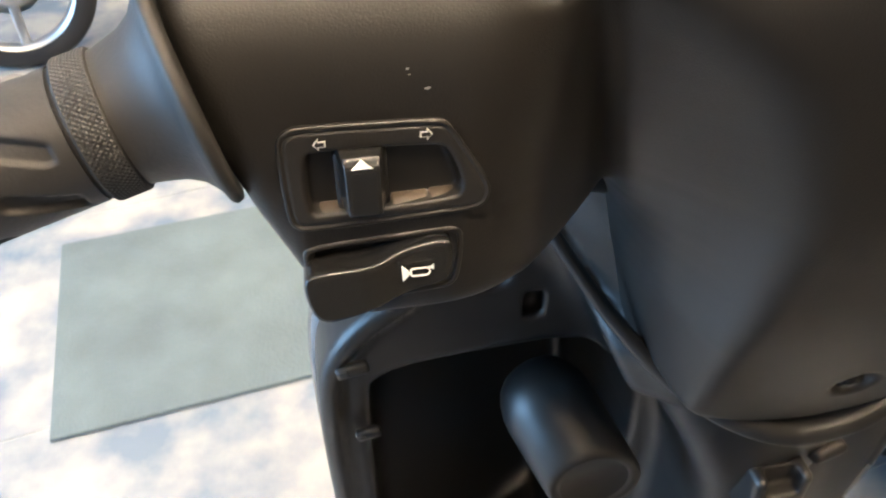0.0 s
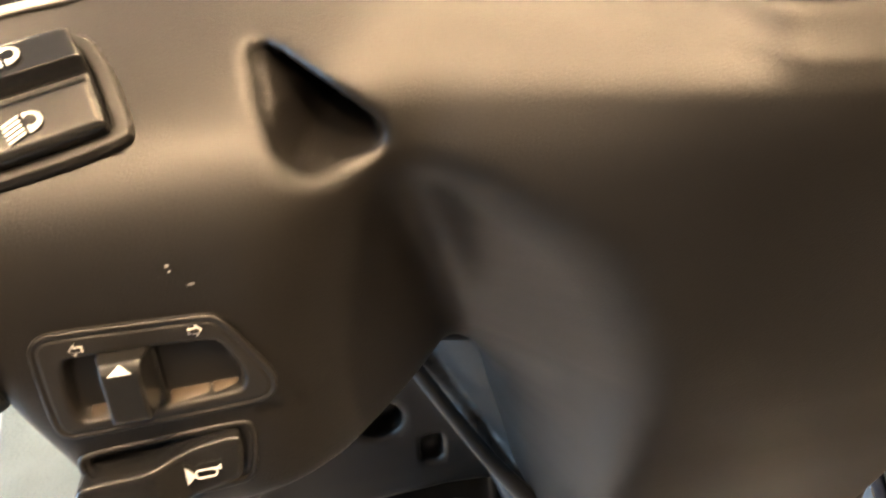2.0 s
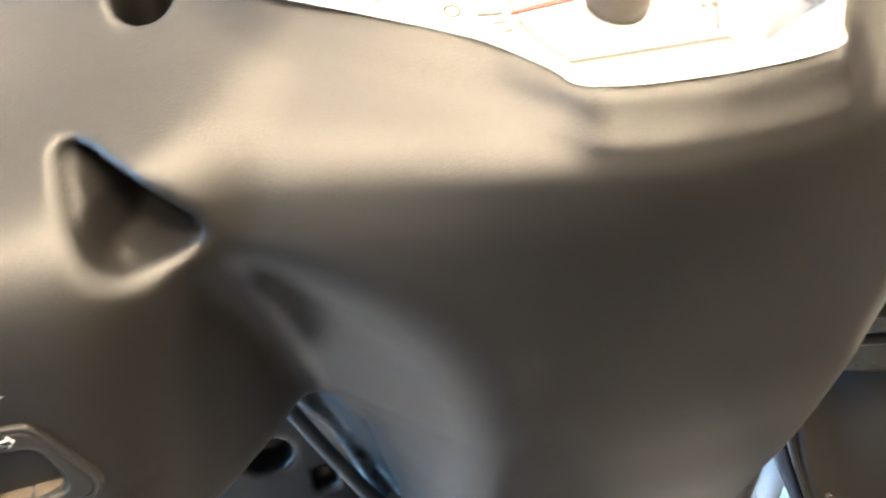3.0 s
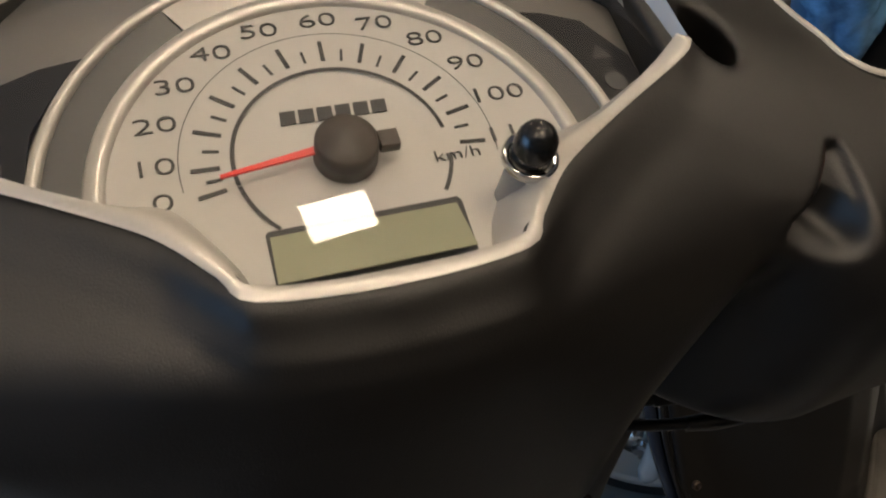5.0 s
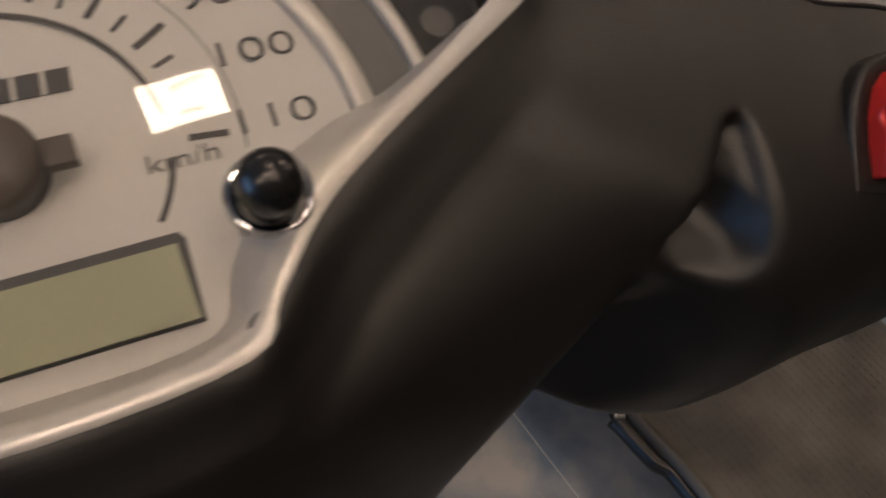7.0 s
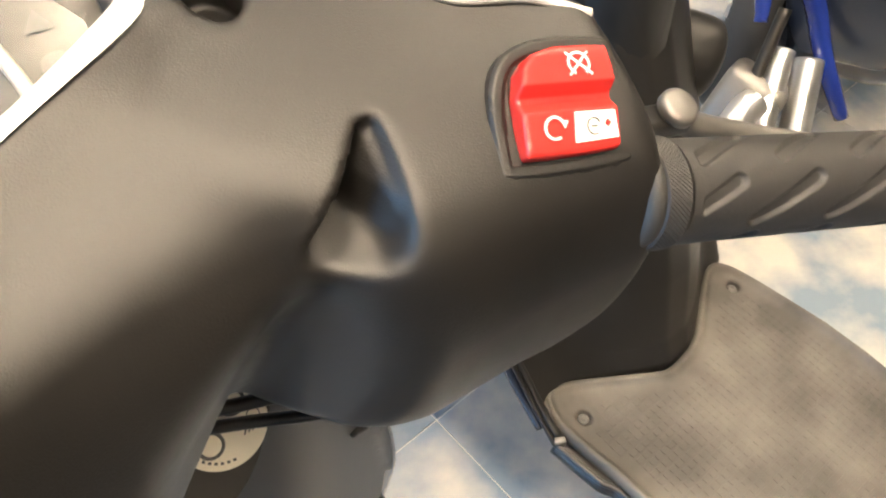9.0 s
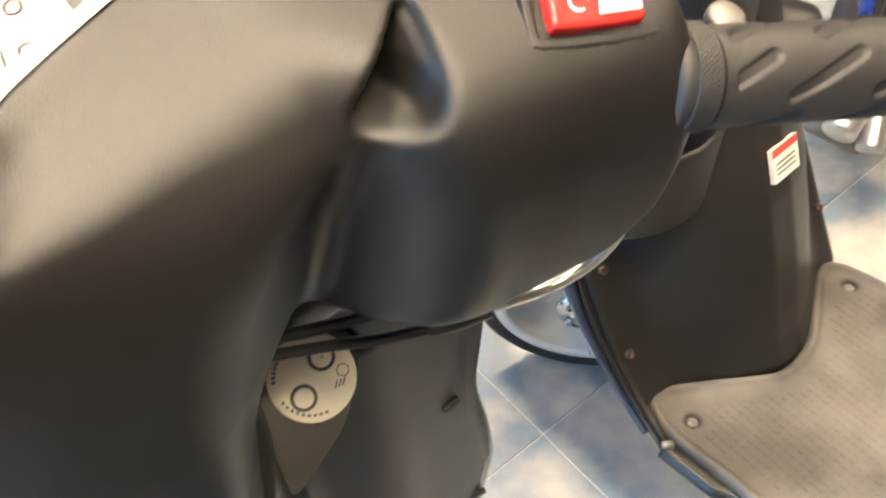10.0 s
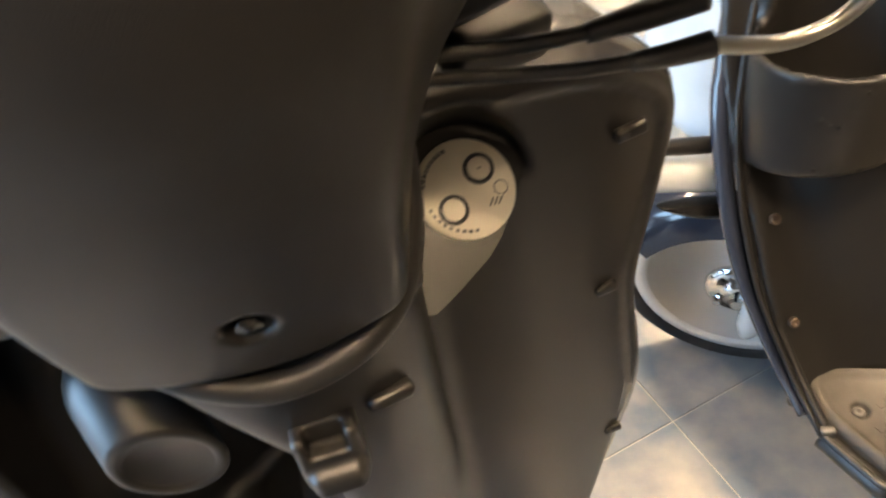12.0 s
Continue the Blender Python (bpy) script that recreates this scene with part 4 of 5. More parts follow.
def leg_shield(x, y, z):
    o = poly2(x + 0 * z, z + 0 * x, SHIELD)
    back = shield_back(x, z)
    lip = np.where(x > 0, 0.0035, 0.007) * np.clip((o + 0.016) / 0.006, 0, 1)
    f = smax(smax(o, back - lip - y, 0.010), y - shell_front(x, z) + 0.008, 0.02)
    f = smax(f, -pocket_hole(x, y, z), 0.006)
    # tunnel in the middle, below the column; it narrows downwards on the pocket's side
    front = soft(z, [0.45, 0.60, 0.70, 0.75, 0.80, 0.86], [0.115, 0.074, 0.051, 0.042, 0.036, 0.034]) + 4.6 * (x + 0.006) ** 2
    cx = np.abs(x + 0.006)
    left = -x - 0.006 - soft(z, [0.30, 0.50, 0.62, 0.65, 0.69, 0.73, 0.77, 0.80, 0.87], [0.004, 0.004, 0.005, 0.007, 0.014, 0.030, 0.050, 0.070, 0.094])
    side = np.maximum(left * 0.75, x + 0.006 - np.interp(z, [0.30, 0.70, 0.87], [0.082, 0.073, 0.075]))
    bulge = smax((front - y) * 0.8, side, 0.016)
    bulge = smax(bulge, z - 0.797 - 4.5 * cx**2, 0.004)
    bulge = np.maximum(smax(bulge, y - 0.28, 0.01), 0.26 - z)
    # shoulder behind the column
    floor_y = np.interp(z, [0.775, 0.795, 0.82, 0.844, 0.868, 0.893, 0.955], [0.120, 0.068, 0.066, 0.083, 0.097, 0.110, 0.120])
    shoulder_x = np.interp(z, [0.76, 0.79, 0.82, 0.85, 0.87, 0.95], [-0.060, -0.076, -0.090, -0.106, -0.118, -0.150])
    floor_y = floor_y + np.where(x < 0, np.clip(0.022 - 1.6 * np.maximum(x - shoulder_x - 0.008, 0), -0.034, 0.022) * np.clip((z - 0.80) / 0.04, 0, 1), 0)
    shoulder = smax(smax((floor_y - y) * 0.85, np.maximum(x - 0.064, shoulder_x - x), 0.008), smax(z - 0.940, y - 0.22, 0.01), 0.006)
    bulge = smin(bulge, np.maximum(shoulder, 0.755 - z), 0.020)
    f = smin(f, bulge, 0.020)
    # the seat that the column turns in
    seat = smax(smax(cx - np.interp(z, [0.79, 0.83, 0.875, 0.90, 0.93, 0.95], [0.075, 0.081, 0.112, 0.12, 0.13, 0.14]), 0.800 + 4.5 * cx**2 - z, 0.004), 0.0 - y, 0.004)
    f = np.maximum(f, -np.maximum(seat, y - floor_y))
    # the ignition lock stands in a slanting cut
    u = x - 0.1045
    v, w = 0.739 * (y - 0.129) + 0.674 * (z - 0.784), 0.1 * u - 0.67 * (y - 0.129) + 0.735 * (z - 0.784)
    f = smax(f, -np.maximum(np.sqrt(u**2 + np.maximum(v, 0) ** 2 + 0 * w) - 0.0365, np.maximum(-0.004 - w, -0.05 - v)), 0.003)
    # round and square sockets
    f = smax(f, -np.maximum(np.sqrt((x + 0.1407) ** 2 + (z - 0.8225) ** 2) - 0.0125, y - 0.152), 0.002)
    f = smax(f, -rbox(x, y, z, -0.1136, 0.134, 0.7955, 0.006, 0.012, 0.010, 0.004), 0.002)
    return f


shield = own(nets("leg_shield", leg_shield, (-0.262, -0.01, 0.095), (0.262, 0.36, 0.950), 0.0038, PLASTIC_SMOOTH, None, "dark plastic inner leg shield with an open pocket"))

# edging round the column's seat
rim_pts = [(-0.128, 0.100, 0.893), (-0.112, 0.086, 0.868), (-0.095, 0.072, 0.844), (-0.070, 0.054, 0.818), (-0.041, 0.039, 0.800), (-0.008, 0.031, 0.7905), (0.028, 0.033, 0.796), (0.053, 0.044, 0.810), (0.066, 0.061, 0.833), (0.071, 0.079, 0.861), (0.074, 0.097, 0.890)]
sub("seat_edging", tube_bm(rim_pts, [0.0035, 0.0035, 0.0038, 0.0050, 0.0066, 0.0072, 0.0072, 0.0070, 0.0066, 0.006, 0.006], 14), PLASTIC_SMOOTH, shield, "raised rounded edging")

# rounded housing in the pocket
boss_dir = Vector((0.041, -0.0955, -0.0520)).normalized()
boss_m = framed((-0.0845, 0.0745, 0.6974), boss_dir, (1, 0, 0))
boss = [(0.0001, -0.0022), (0.0205, -0.0022), (0.0212, -0.0016), (0.0216, 0.0), (0.0262, 0.0), (0.0278, -0.0012), (0.0285, -0.0035), (0.0290, -0.02), (0.0294, -0.052), (0.0285, -0.060), (0.0260, -0.068), (0.0215, -0.0755), (0.0145, -0.0810), (0.0070, -0.0832), (0.0001, -0.0836)]
housing = lathe_bm(boss, 56)
cut = boss_m.to_3x3().inverted() @ Vector((0.05, -1.0, -0.02))
for v in housing.verts:
    if v.co.z > -0.05:
        v.co.z -= (v.co.x * cut.x + v.co.y * cut.y) / cut.z
bmesh.ops.transform(housing, matrix=boss_m, verts=housing.verts)
sub("lock_housing", housing, PLASTIC_SMOOTH, shield, "rounded dark plastic housing in the pocket")


# folding hook
def hook_f(x, y, z):
    x = x - 0.007
    f = rbox(x, y, z, -0.004, 0.046, 0.722, 0.0165, 0.014, 0.020, 0.004)
    f = smin(f, rbox(x, y, z, -0.003, 0.034, 0.710, 0.0140, 0.010, 0.009, 0.006), 0.005)
    return smax(f, -rbox(x, y, z, -0.004, 0.030, 0.735, 0.010, 0.012, 0.008, 0.003), 0.002)


hook = own(nets("bag_hook", hook_f, (-0.03, 0.015, 0.69), (0.025, 0.07, 0.75), 0.0014, PLASTIC_SMOOTH, None, "folding black plastic bag hook"))
sub("pivot_recess", box_bm(0.026, 0.012, 0.009, 0.004, 3, m=pose(0.038, 0.052, 0.735, 0, 8, 16)), PLASTIC_SMOOTH, hook)

# ignition lock
LOCK_AT = framed((0.1045, 0.1290, 0.7840), (0.10, -0.67, 0.735), (1, 0, 0))
tear = rounded([(0.0, 0.0350), (-0.018, 0.0330), (-0.031, 0.020), (-0.036, 0.0), (-0.040, -0.030), (-0.0400, -0.0560), (-0.0345, -0.0600), (-0.0280, -0.0570), (-0.0120, -0.0475), (0.0080, -0.0345), (0.0260, -0.0110), (0.0342, 0.0060), (0.0335, 0.0120), (0.0240, 0.0215)], 1)
plate = own(part("ignition_lock", flat_bm(tear, LOCK_AT @ pose(0, 0, -0.001), 0.05), PLASTIC_SMOOTH, None, "ignition lock with drop shaped dark surround", smooth=False))
sub("lock_disc", lathe_bm([(0.0272, -0.004), (0.0272, 0.0008), (0.0266, 0.0014), (0.0001, 0.0014)], 64, LOCK_AT), LOCK, plate, "cream coloured printed lock disc")


def on_lock(x, y, z):
    v = LOCK_AT.inverted() @ Vector((x, y, z))
    return LOCK_AT @ pose(v.x, v.y, 0.0014)


knob_m, key_m = on_lock(0.0951, 0.1219, 0.7781), on_lock(0.1139, 0.1364, 0.7892)
for m_, r in ((knob_m, 0.0082), (key_m, 0.0085)):
    sub("lock_ring", lathe_bm([(r, -0.001), (r, 0.0006), (r - 0.0012, 0.0008), (r - 0.0016, 0.0001), (0.0001, 0.0001)], 40, m_), SMOKE, plate, "dark ring round the lock")
    sub("lock_core", lathe_bm([(r - 0.0022, -0.001), (r - 0.0022, 0.0012), (r - 0.003, 0.0016), (0.0001, 0.0016)], 40, m_), LOCK, plate, "pale lock core")
sub("shutter_notch", flat_bm([(-0.0008, -0.0004), (0.0008, -0.0004), (0.0008, 0.0004), (-0.0008, 0.0004)], key_m @ pose(0, 0, 0.0018), 0.0003), PRINT, plate, smooth=False)
sub("shutter_slot", flat_bm(loop_outline(0.0082, 0.002, -70, 20, 8), key_m @ pose(0, 0, 0.0010), 0.0003), PRINT, plate, smooth=False)
small = LOCK_AT @ pose(0.0185, -0.0035, 0.0015)
sub("button_ring", flat_bm(loop_outline(0.0040, 0.0006, 0, 359, 24), small, 0.0002), SMOKE, plate, smooth=False)
bars = [flat_bm(bar(0.023 * math.cos(radians(a)), 0.023 * math.sin(radians(a)), 0.0232 * math.cos(radians(a + 5)), 0.0232 * math.sin(radians(a + 5)), 0.0022), LOCK_AT @ pose(0, 0, 0.0016), 0.0002) for a in range(105, 165, 7)]
bars += [flat_bm(bar(0.0225 * math.cos(radians(a)), 0.0225 * math.sin(radians(a)), 0.0228 * math.cos(radians(a + 5)), 0.0228 * math.sin(radians(a + 5)), 0.0016), LOCK_AT @ pose(0, 0, 0.0016), 0.0002) for a in range(195, 270, 9)]
bars += [flat_bm(bar(0.010 + 0.0025 * i, -0.012, 0.013 + 0.0025 * i, -0.008, 0.0009), LOCK_AT @ pose(0, 0, 0.0016), 0.0002) for i in range(3)]
sub("printed_marks", join_bm(bars), SMOKE, plate, "small dark printed marks", smooth=False)

# clips pressed into the shield
for x, y, z, w in ((-0.2195, 0.126, 0.768, 0.012), (-0.2145, 0.130, 0.702, 0.010), (0.2035, 0.1400, 0.7830, 0.012), (0.1940, 0.147, 0.650, 0.010), (0.211, 0.163, 0.4440, 0.010)):
    clip = sub("clip", box_bm(w * 1.6, 0.006, 0.0085, 0.002, m=pose(x, y + 0.002, z, 0, -12)), PLASTIC_SMOOTH, shield)
    sub("clip_slot", box_bm(w * 0.5, 0.0068, 0.0050, 0.0008, m=pose(x - 0.005, y + 0.0015, z, 0, -12)), CABLE, shield)


# painted front shell and the parts that carry the scooter
def shell(x, y, z):
    o = poly2(x + 0 * z, z + 0 * x, SHIELD) - 0.004
    f = smax(smax(o, 0.168 - y, 0.012), y - shell_front(x, z), 0.03)
    f = np.maximum(f, -pocket_hole(x, y, z, 0.006))
    return f


own(nets("front_panel", shell, (-0.272, 0.13, 0.09), (0.272, 0.37, 0.87), 0.006, BODY_PAINT, None, "glossy dark grey painted front panel"))


def wheel_parts(parent, m, r, width, rim_r, tyre_mat=TYRE, spokes=5, hub_r=0.05):
    """A wheel with its axle along z of m."""
    w = width / 2
    prof = [(rim_r, -w * 0.7), (r * 0.90, -w), (r * 0.97, -w * 0.75), (r, -w * 0.25), (r, w * 0.25), (r * 0.97, w * 0.75), (r * 0.90, w), (rim_r, w * 0.7), (rim_r, -w * 0.7)]
    tyre = part("tyre", lathe_bm(prof, 64, m), tyre_mat, None, "black rubber tyre")
    rim = part("rim", lathe_bm([(rim_r + 0.004, -w * 0.75), (rim_r + 0.004, w * 0.75), (rim_r - 0.010, w * 0.70), (rim_r - 0.022, w * 0.25), (rim_r - 0.030, 0), (rim_r - 0.022, -w * 0.25), (rim_r - 0.010, -w * 0.7), (rim_r + 0.004, -w * 0.75)], 64, m), ALLOY, None, "silver alloy rim")
    core = part("hub", lathe_bm([(0.0001, -w * 0.9), (0.018, -w * 0.9), (hub_r * 0.6, -w * 0.6), (hub_r, -w * 0.5), (hub_r, w * 0.5), (hub_r * 0.6, w * 0.6), (0.018, w * 0.95), (0.012, w * 1.15), (0.0001, w * 1.15)], 40, m), ALLOY, None, "silver wheel hub")
    made_ = [tyre, rim, core]
    for k in range(spokes):
        a = 360 * k / spokes
        bm = box_bm(rim_r - hub_r * 0.7 - 0.012, 0.030, w * 0.6, 0.006, m=m @ pose(0, 0, 0, 0, 0, a) @ pose((rim_r + hub_r * 0.7 - 0.012) / 2, 0, 0))
        made_.append(part("spoke", bm, ALLOY, None, "silver spoke"))
    for o in made_:
        keep_place(o, parent)
    return made_


wheel_parts(scooter, pose(0, 0.52, 0.225, 0, 90), 0.225, 0.09, 0.155)
wheel_parts(scooter, pose(0, -0.72, 0.205, 0, 90), 0.205, 0.09, 0.130)
own(part("fork", tube_bm([(0.0, 0.16, 0.86), (0.0, 0.30, 0.62), (0.06, 0.40, 0.50), (0.085, 0.52, 0.225)], [0.03, 0.028, 0.02, 0.02], 16), PLASTIC_SMOOTH, None, "black front fork"))
own(part("floorboard", box_bm(0.42, 0.42, 0.03, 0.008, m=pose(0, -0.20, 0.235)), PLASTIC_SMOOTH, None, "dark footboard"))


def tail(x, y, z):
    f = smax(rbox(x, y, z, 0, -0.62, 0.52, 0.17, 0.46, 0.20, 0.06), 0.36 - z - 0.3 * (y + 0.62), 0.05)
    return f


own(nets("seat_body", tail, (-0.2, -1.12, 0.28), (0.2, -0.12, 0.76), 0.02, BODY_PAINT, None, "dark painted body under the seat"))
own(nets("seat", lambda x, y, z: rbox(x, y, z, 0, -0.60, 0.745, 0.16, 0.38, 0.055, 0.045), (-0.2, -1.05, 0.66), (0.2, -0.16, 0.83), 0.015, RUBBER, None, "black vinyl seat"))

# ---------- the scooter beside it ----------
NB = pose(0.67, 0.28, 0, 0, 0, 10.8)
neighbour = thing("scooter", 0.67, 0.28, 0, "dark scooter parked beside with ribbed rubber footboard", "scooter")


def nown(ob):
    return keep_place(ob, neighbour)


def local(x, y, z):
    return NB @ Vector((x, y, z))


def nb_back(z):
    return np.interp(z, [0.2, 0.265, 0.339, 0.4455, 0.52, 0.60, 0.75], [-0.01, 0.0, 0.042, 0.102, 0.158, 0.20, 0.25])


def nb_shield(x, y, z):
    back = nb_back(z)
    f = smax((back - y) * 0.8, (y - back - 0.014 - 0.25 * np.maximum(x + 0.19, 0)) * 0.8, 0.006)
    edge = np.interp(z, [0.30, 0.389, 0.52, 0.60, 0.70, 0.80], [-0.004, -0.004, 0.003, 0.017, 0.036, 0.050])
    f = smax(f, smax(-0.205 + edge - x, x - 0.200, 0.01), 0.012)
    f = smax(f, smax(z - 0.82, 0.232 - z, 0.01), 0.01)
    front = np.interp(z, [0.20, 0.265, 0.30, 0.40, 0.50, 0.60, 0.80], [-0.095, -0.088, -0.072, -0.043, -0.008, 0.04, 0.14])
    bulge = smax((front - y + 0.78 * np.maximum(np.abs(x - 0.012) - 0.02, 0)) * 0.75, np.abs(x) - 0.15, 0.03)
    bulge = smax(bulge, (front - y) * 0.8 + 0.006, 0.05)
    bulge = np.maximum(smax(bulge, z - 0.86, 0.02), np.maximum(0.16 - z, y - back - 0.015))
    f = smin(f, bulge, 0.025)
    ring = np.sqrt(((x + 0.125) / 0.088) ** 2 + ((y - 0.115) / 0.085) ** 2 + 0 * z)
    pouch = smax((ring - 1) * 0.075 + 0.06 * (0.66 - z), smax(z - 0.645 + 0.12 * (y - 0.06), 0.525 - z - 0.3 * (y - 0.06), 0.03), 0.010)
    f = smin(f, pouch, 0.012)
    inner = np.maximum((ring - 0.91) * 0.075 + 0.06 * (0.66 - z), 0.538 - z)
    f = smax(f, -inner, 0.004)
    return f


nb_body = nown(nets("leg_shield", nb_shield, (-0.23, -0.11, 0.15), (0.23, 0.32, 0.88), 0.0055, PLASTIC_SMOOTH, None, "dark plastic leg shield with an open pouch", m=NB))
edge_pts = [(0.4775, 0.196, 0.258), (0.4700, 0.255, 0.300), (0.4550, 0.33, 0.389), (0.4520, 0.395, 0.52), (0.4740, 0.44, 0.60), (0.507, 0.48, 0.70), (0.530, 0.50, 0.80)]
nown(part("edge_trim", tube_bm(edge_pts, 0.0055, 10), CABLE, None, "black rubber edge trim"))
nown(part("edge_trim", tube_bm([(x - 0.008, y - 0.006, z - 0.002) for x, y, z in edge_pts], 0.0035, 10), PLASTIC_SMOOTH, None, "dark edge trim"))
nown(part("front_panel", tube_bm([(x - 0.012, y + 0.022, z) for x, y, z in edge_pts], [0.006, 0.008, 0.010, 0.011, 0.011, 0.011, 0.011], 16), GUARD_PAINT, None, "glossy painted outer edge"))

BOARD = [(0.4790, 0.2050), (0.4870, 0.2480), (0.5050, 0.2620), (0.5290, 0.2600), (0.6500, 0.2100), (0.6700, 0.2050), (0.7200, 0.2200), (0.7400, 0.2350), (0.8050, 0.2980), (0.8300, 0.3200), (0.8560, 0.3180), (0.8800, 0.2800), (0.9450, 0.0800), (0.9600, -0.3000), (0.5600, -0.3000), (0.5260, 0.0650)]


def board_f(x, y, z):
    d = poly2(x + 0 * y, y + 0 * x, rounded(BOARD, 2))
    f = smax(d, np.maximum(z - 0.262 - 0.008 * np.exp(-(((d + 0.007) / 0.006) ** 2)), 0.225 - z), 0.004)
    for sx, sy in ((0.5237, 0.2018), (0.8457, 0.2699), (0.585, -0.02)):
        f = np.maximum(f, -np.maximum(np.sqrt((x - sx) ** 2 + (y - sy) ** 2) - 0.0105, 0.252 - z))
    return f


board = nown(nets("footboard", board_f, (0.465, -0.31, 0.215), (0.97, 0.335, 0.276), 0.0040, BOARD_RUBBER, None, "worn dark rubber footboard"))
studs = []
for i in range(40):
    for j in range(44):
        x, y = 0.50 + 0.0115 * i, -0.27 + 0.0115 * j
        p = Vector((x, y))
        q = (local(0, 0, 0).xy + Matrix.Rotation(radians(10.8), 2) @ (p - Vector((0.67, 0.28))))
        studs.append((q.x, q.y))
keep_d = poly2(np.array([s[0] for s in studs]), np.array([s[1] for s in studs]), BOARD)
vs, fs = [], []
for (x, y), d in zip(studs, keep_d):
    if d < -0.032 and min(math.hypot(x - a, y - b) for a, b in ((0.5237, 0.2018), (0.8457, 0.2699))) > 0.022:
        n = len(vs)
        for r, z in ((0.0046, 0.2610), (0.0040, 0.2628)):
            vs += [(x + r * c * 0.98 - r * s * 0.19, y + r * s * 0.98 + r * c * 0.19, z) for c, s in ((-1, -1), (1, -1), (1, 1), (-1, 1))]
        fs += [(n + 4, n + 5, n + 6, n + 7)] + [(n + k, n + (k + 1) % 4, n + 4 + (k + 1) % 4, n + 4 + k) for k in range(4)]
mesh = bpy.data.meshes.new("tread_pattern")
mesh.from_pydata(vs, [], fs)
treads = link_mesh("tread_pattern", mesh, BOARD_RUBBER, None, "small square rubber tread blocks", smooth=False)
keep_place(tagged(treads, kind="stuff"), board)
treads.parent = board
treads.matrix_parent_inverse = Matrix.Identity(4)
for x, y in ((0.5237, 0.2018), (0.8457, 0.2699), (0.585, -0.02)):
    sub("board_screw", lathe_bm([(0.0075, 0.250), (0.0075, 0.2555), (0.0060, 0.2575), (0.0028, 0.2575), (0.0024, 0.2555), (0.0001, 0.2555)], 24, pose(x, y, 0)), STEEL_DARK, board, "dull screw in a washer")
for x, y, z in ((0.4704, 0.3458, 0.4455), (0.4766, 0.2862, 0.3392), (0.84, 0.36, 0.345)):
    sub("shield_screw", lathe_bm([(0.0062, -0.004), (0.0062, 0.001), (0.0050, 0.0022), (0.003, 0.0022), (0.0024, 0.001), (0.0001, 0.001)], 20, framed((x, y - 0.006, z + 0.004), (-0.1, -0.85, 0.5), (1, 0, 0))), RUST, nb_body, "rusty screw")
side_pts = [(0.4790, 0.1950, 0.240), (0.5000, 0.1300, 0.238), (0.5250, 0.0600, 0.236), (0.5580, -0.3000, 0.236)]
nown(part("side_moulding", tube_bm(side_pts, 0.014, 14), PLASTIC_SMOOTH, None, "dark side moulding"))
nown(part("side_trim", tube_bm([(x - 0.008, y - 0.004, z + 0.015) for x, y, z in side_pts], 0.0045, 10), CABLE, None, "black rubber side trim"))
nown(part("joint_clip", box_bm(0.016, 0.010, 0.014, 0.003, m=pose(0.477, 0.190, 0.258, 0, 0, -20)), STEEL_DARK, None, "grey joint clip"))
st = framed((0.691, 0.3120, 0.5430), (0.30, -0.85, 0.43), (1, 0.25, -0.15))
decal = nown(part("warning_sticker", flat_bm([(-0.026, -0.022), (0.026, -0.018), (0.026, 0.022), (-0.026, 0.018)], st, 0.006), WHITE, None, "white warning sticker with red heading", smooth=False))
sub("sticker_heading", flat_bm([(-0.026, 0.009), (0.026, 0.013), (0.026, 0.0222), (-0.026, 0.0182)], st @ pose(0, 0, 0.0006), 0.0004), RED_PRINT, decal, "red heading bar", smooth=False)
for k in range(3):
    sub("text_bar", flat_bm([(-0.021, -0.013 + 0.006 * k), (0.018, -0.010 + 0.006 * k), (0.018, -0.008 + 0.006 * k), (-0.021, -0.011 + 0.006 * k)], st @ pose(0, 0, 0.0006), 0.0003), SMOKE, decal, smooth=False)
nown(part("column_cover", lathe_bm([(0.0001, 0.09), (0.046, 0.09), (0.052, 0.084), (0.054, 0.07), (0.050, -0.09), (0.0001, -0.09)], 40, framed((0.735, 0.475, 0.605), (0.62, -0.45, -0.2), (0, 0, 1))), PLASTIC_SMOOTH, None, "dark rounded column cover"))
nown(part("column", tube_bm([(0.655, 0.40, 0.55), (0.645, 0.44, 0.70), (0.64, 0.42, 0.85), (0.635, 0.36, 1.0)], [0.06, 0.06, 0.055, 0.05], 20), PLASTIC_SMOOTH, None, "dark steering column cover"))

# its front wheel, mudguard and front cowl
axle = framed((0.552, 0.484, 0.194), (-0.57, -0.80, -0.10), (1, 0, 0))
wheel_parts(neighbour, axle, 0.182, 0.075, 0.144, spokes=3, hub_r=0.040)
nown(part("wheel_disc", lathe_bm([(0.149, 0.029), (0.146, 0.033), (0.132, 0.033), (0.125, 0.024), (0.108, 0.006), (0.074, -0.001), (0.060, 0.006), (0.050, 0.022), (0.034, 0.029), (0.0001, 0.030)], 56, axle), WHEEL_PAINT, None, "pale dished wheel disc"))
nown(part("axle_nut", lathe_bm([(0.0001, 0.062), (0.010, 0.062), (0.012, 0.056), (0.012, 0.045), (0.022, 0.043), (0.022, 0.036)], 6, axle), CHROME, None, "bright axle nut", smooth=False))
nown(part("hub_cap", lathe_bm([(0.050, 0.024), (0.048, 0.034), (0.040, 0.040), (0.026, 0.041), (0.024, 0.046)], 40, axle), CHROME, None, "bright chrome hub ring"))
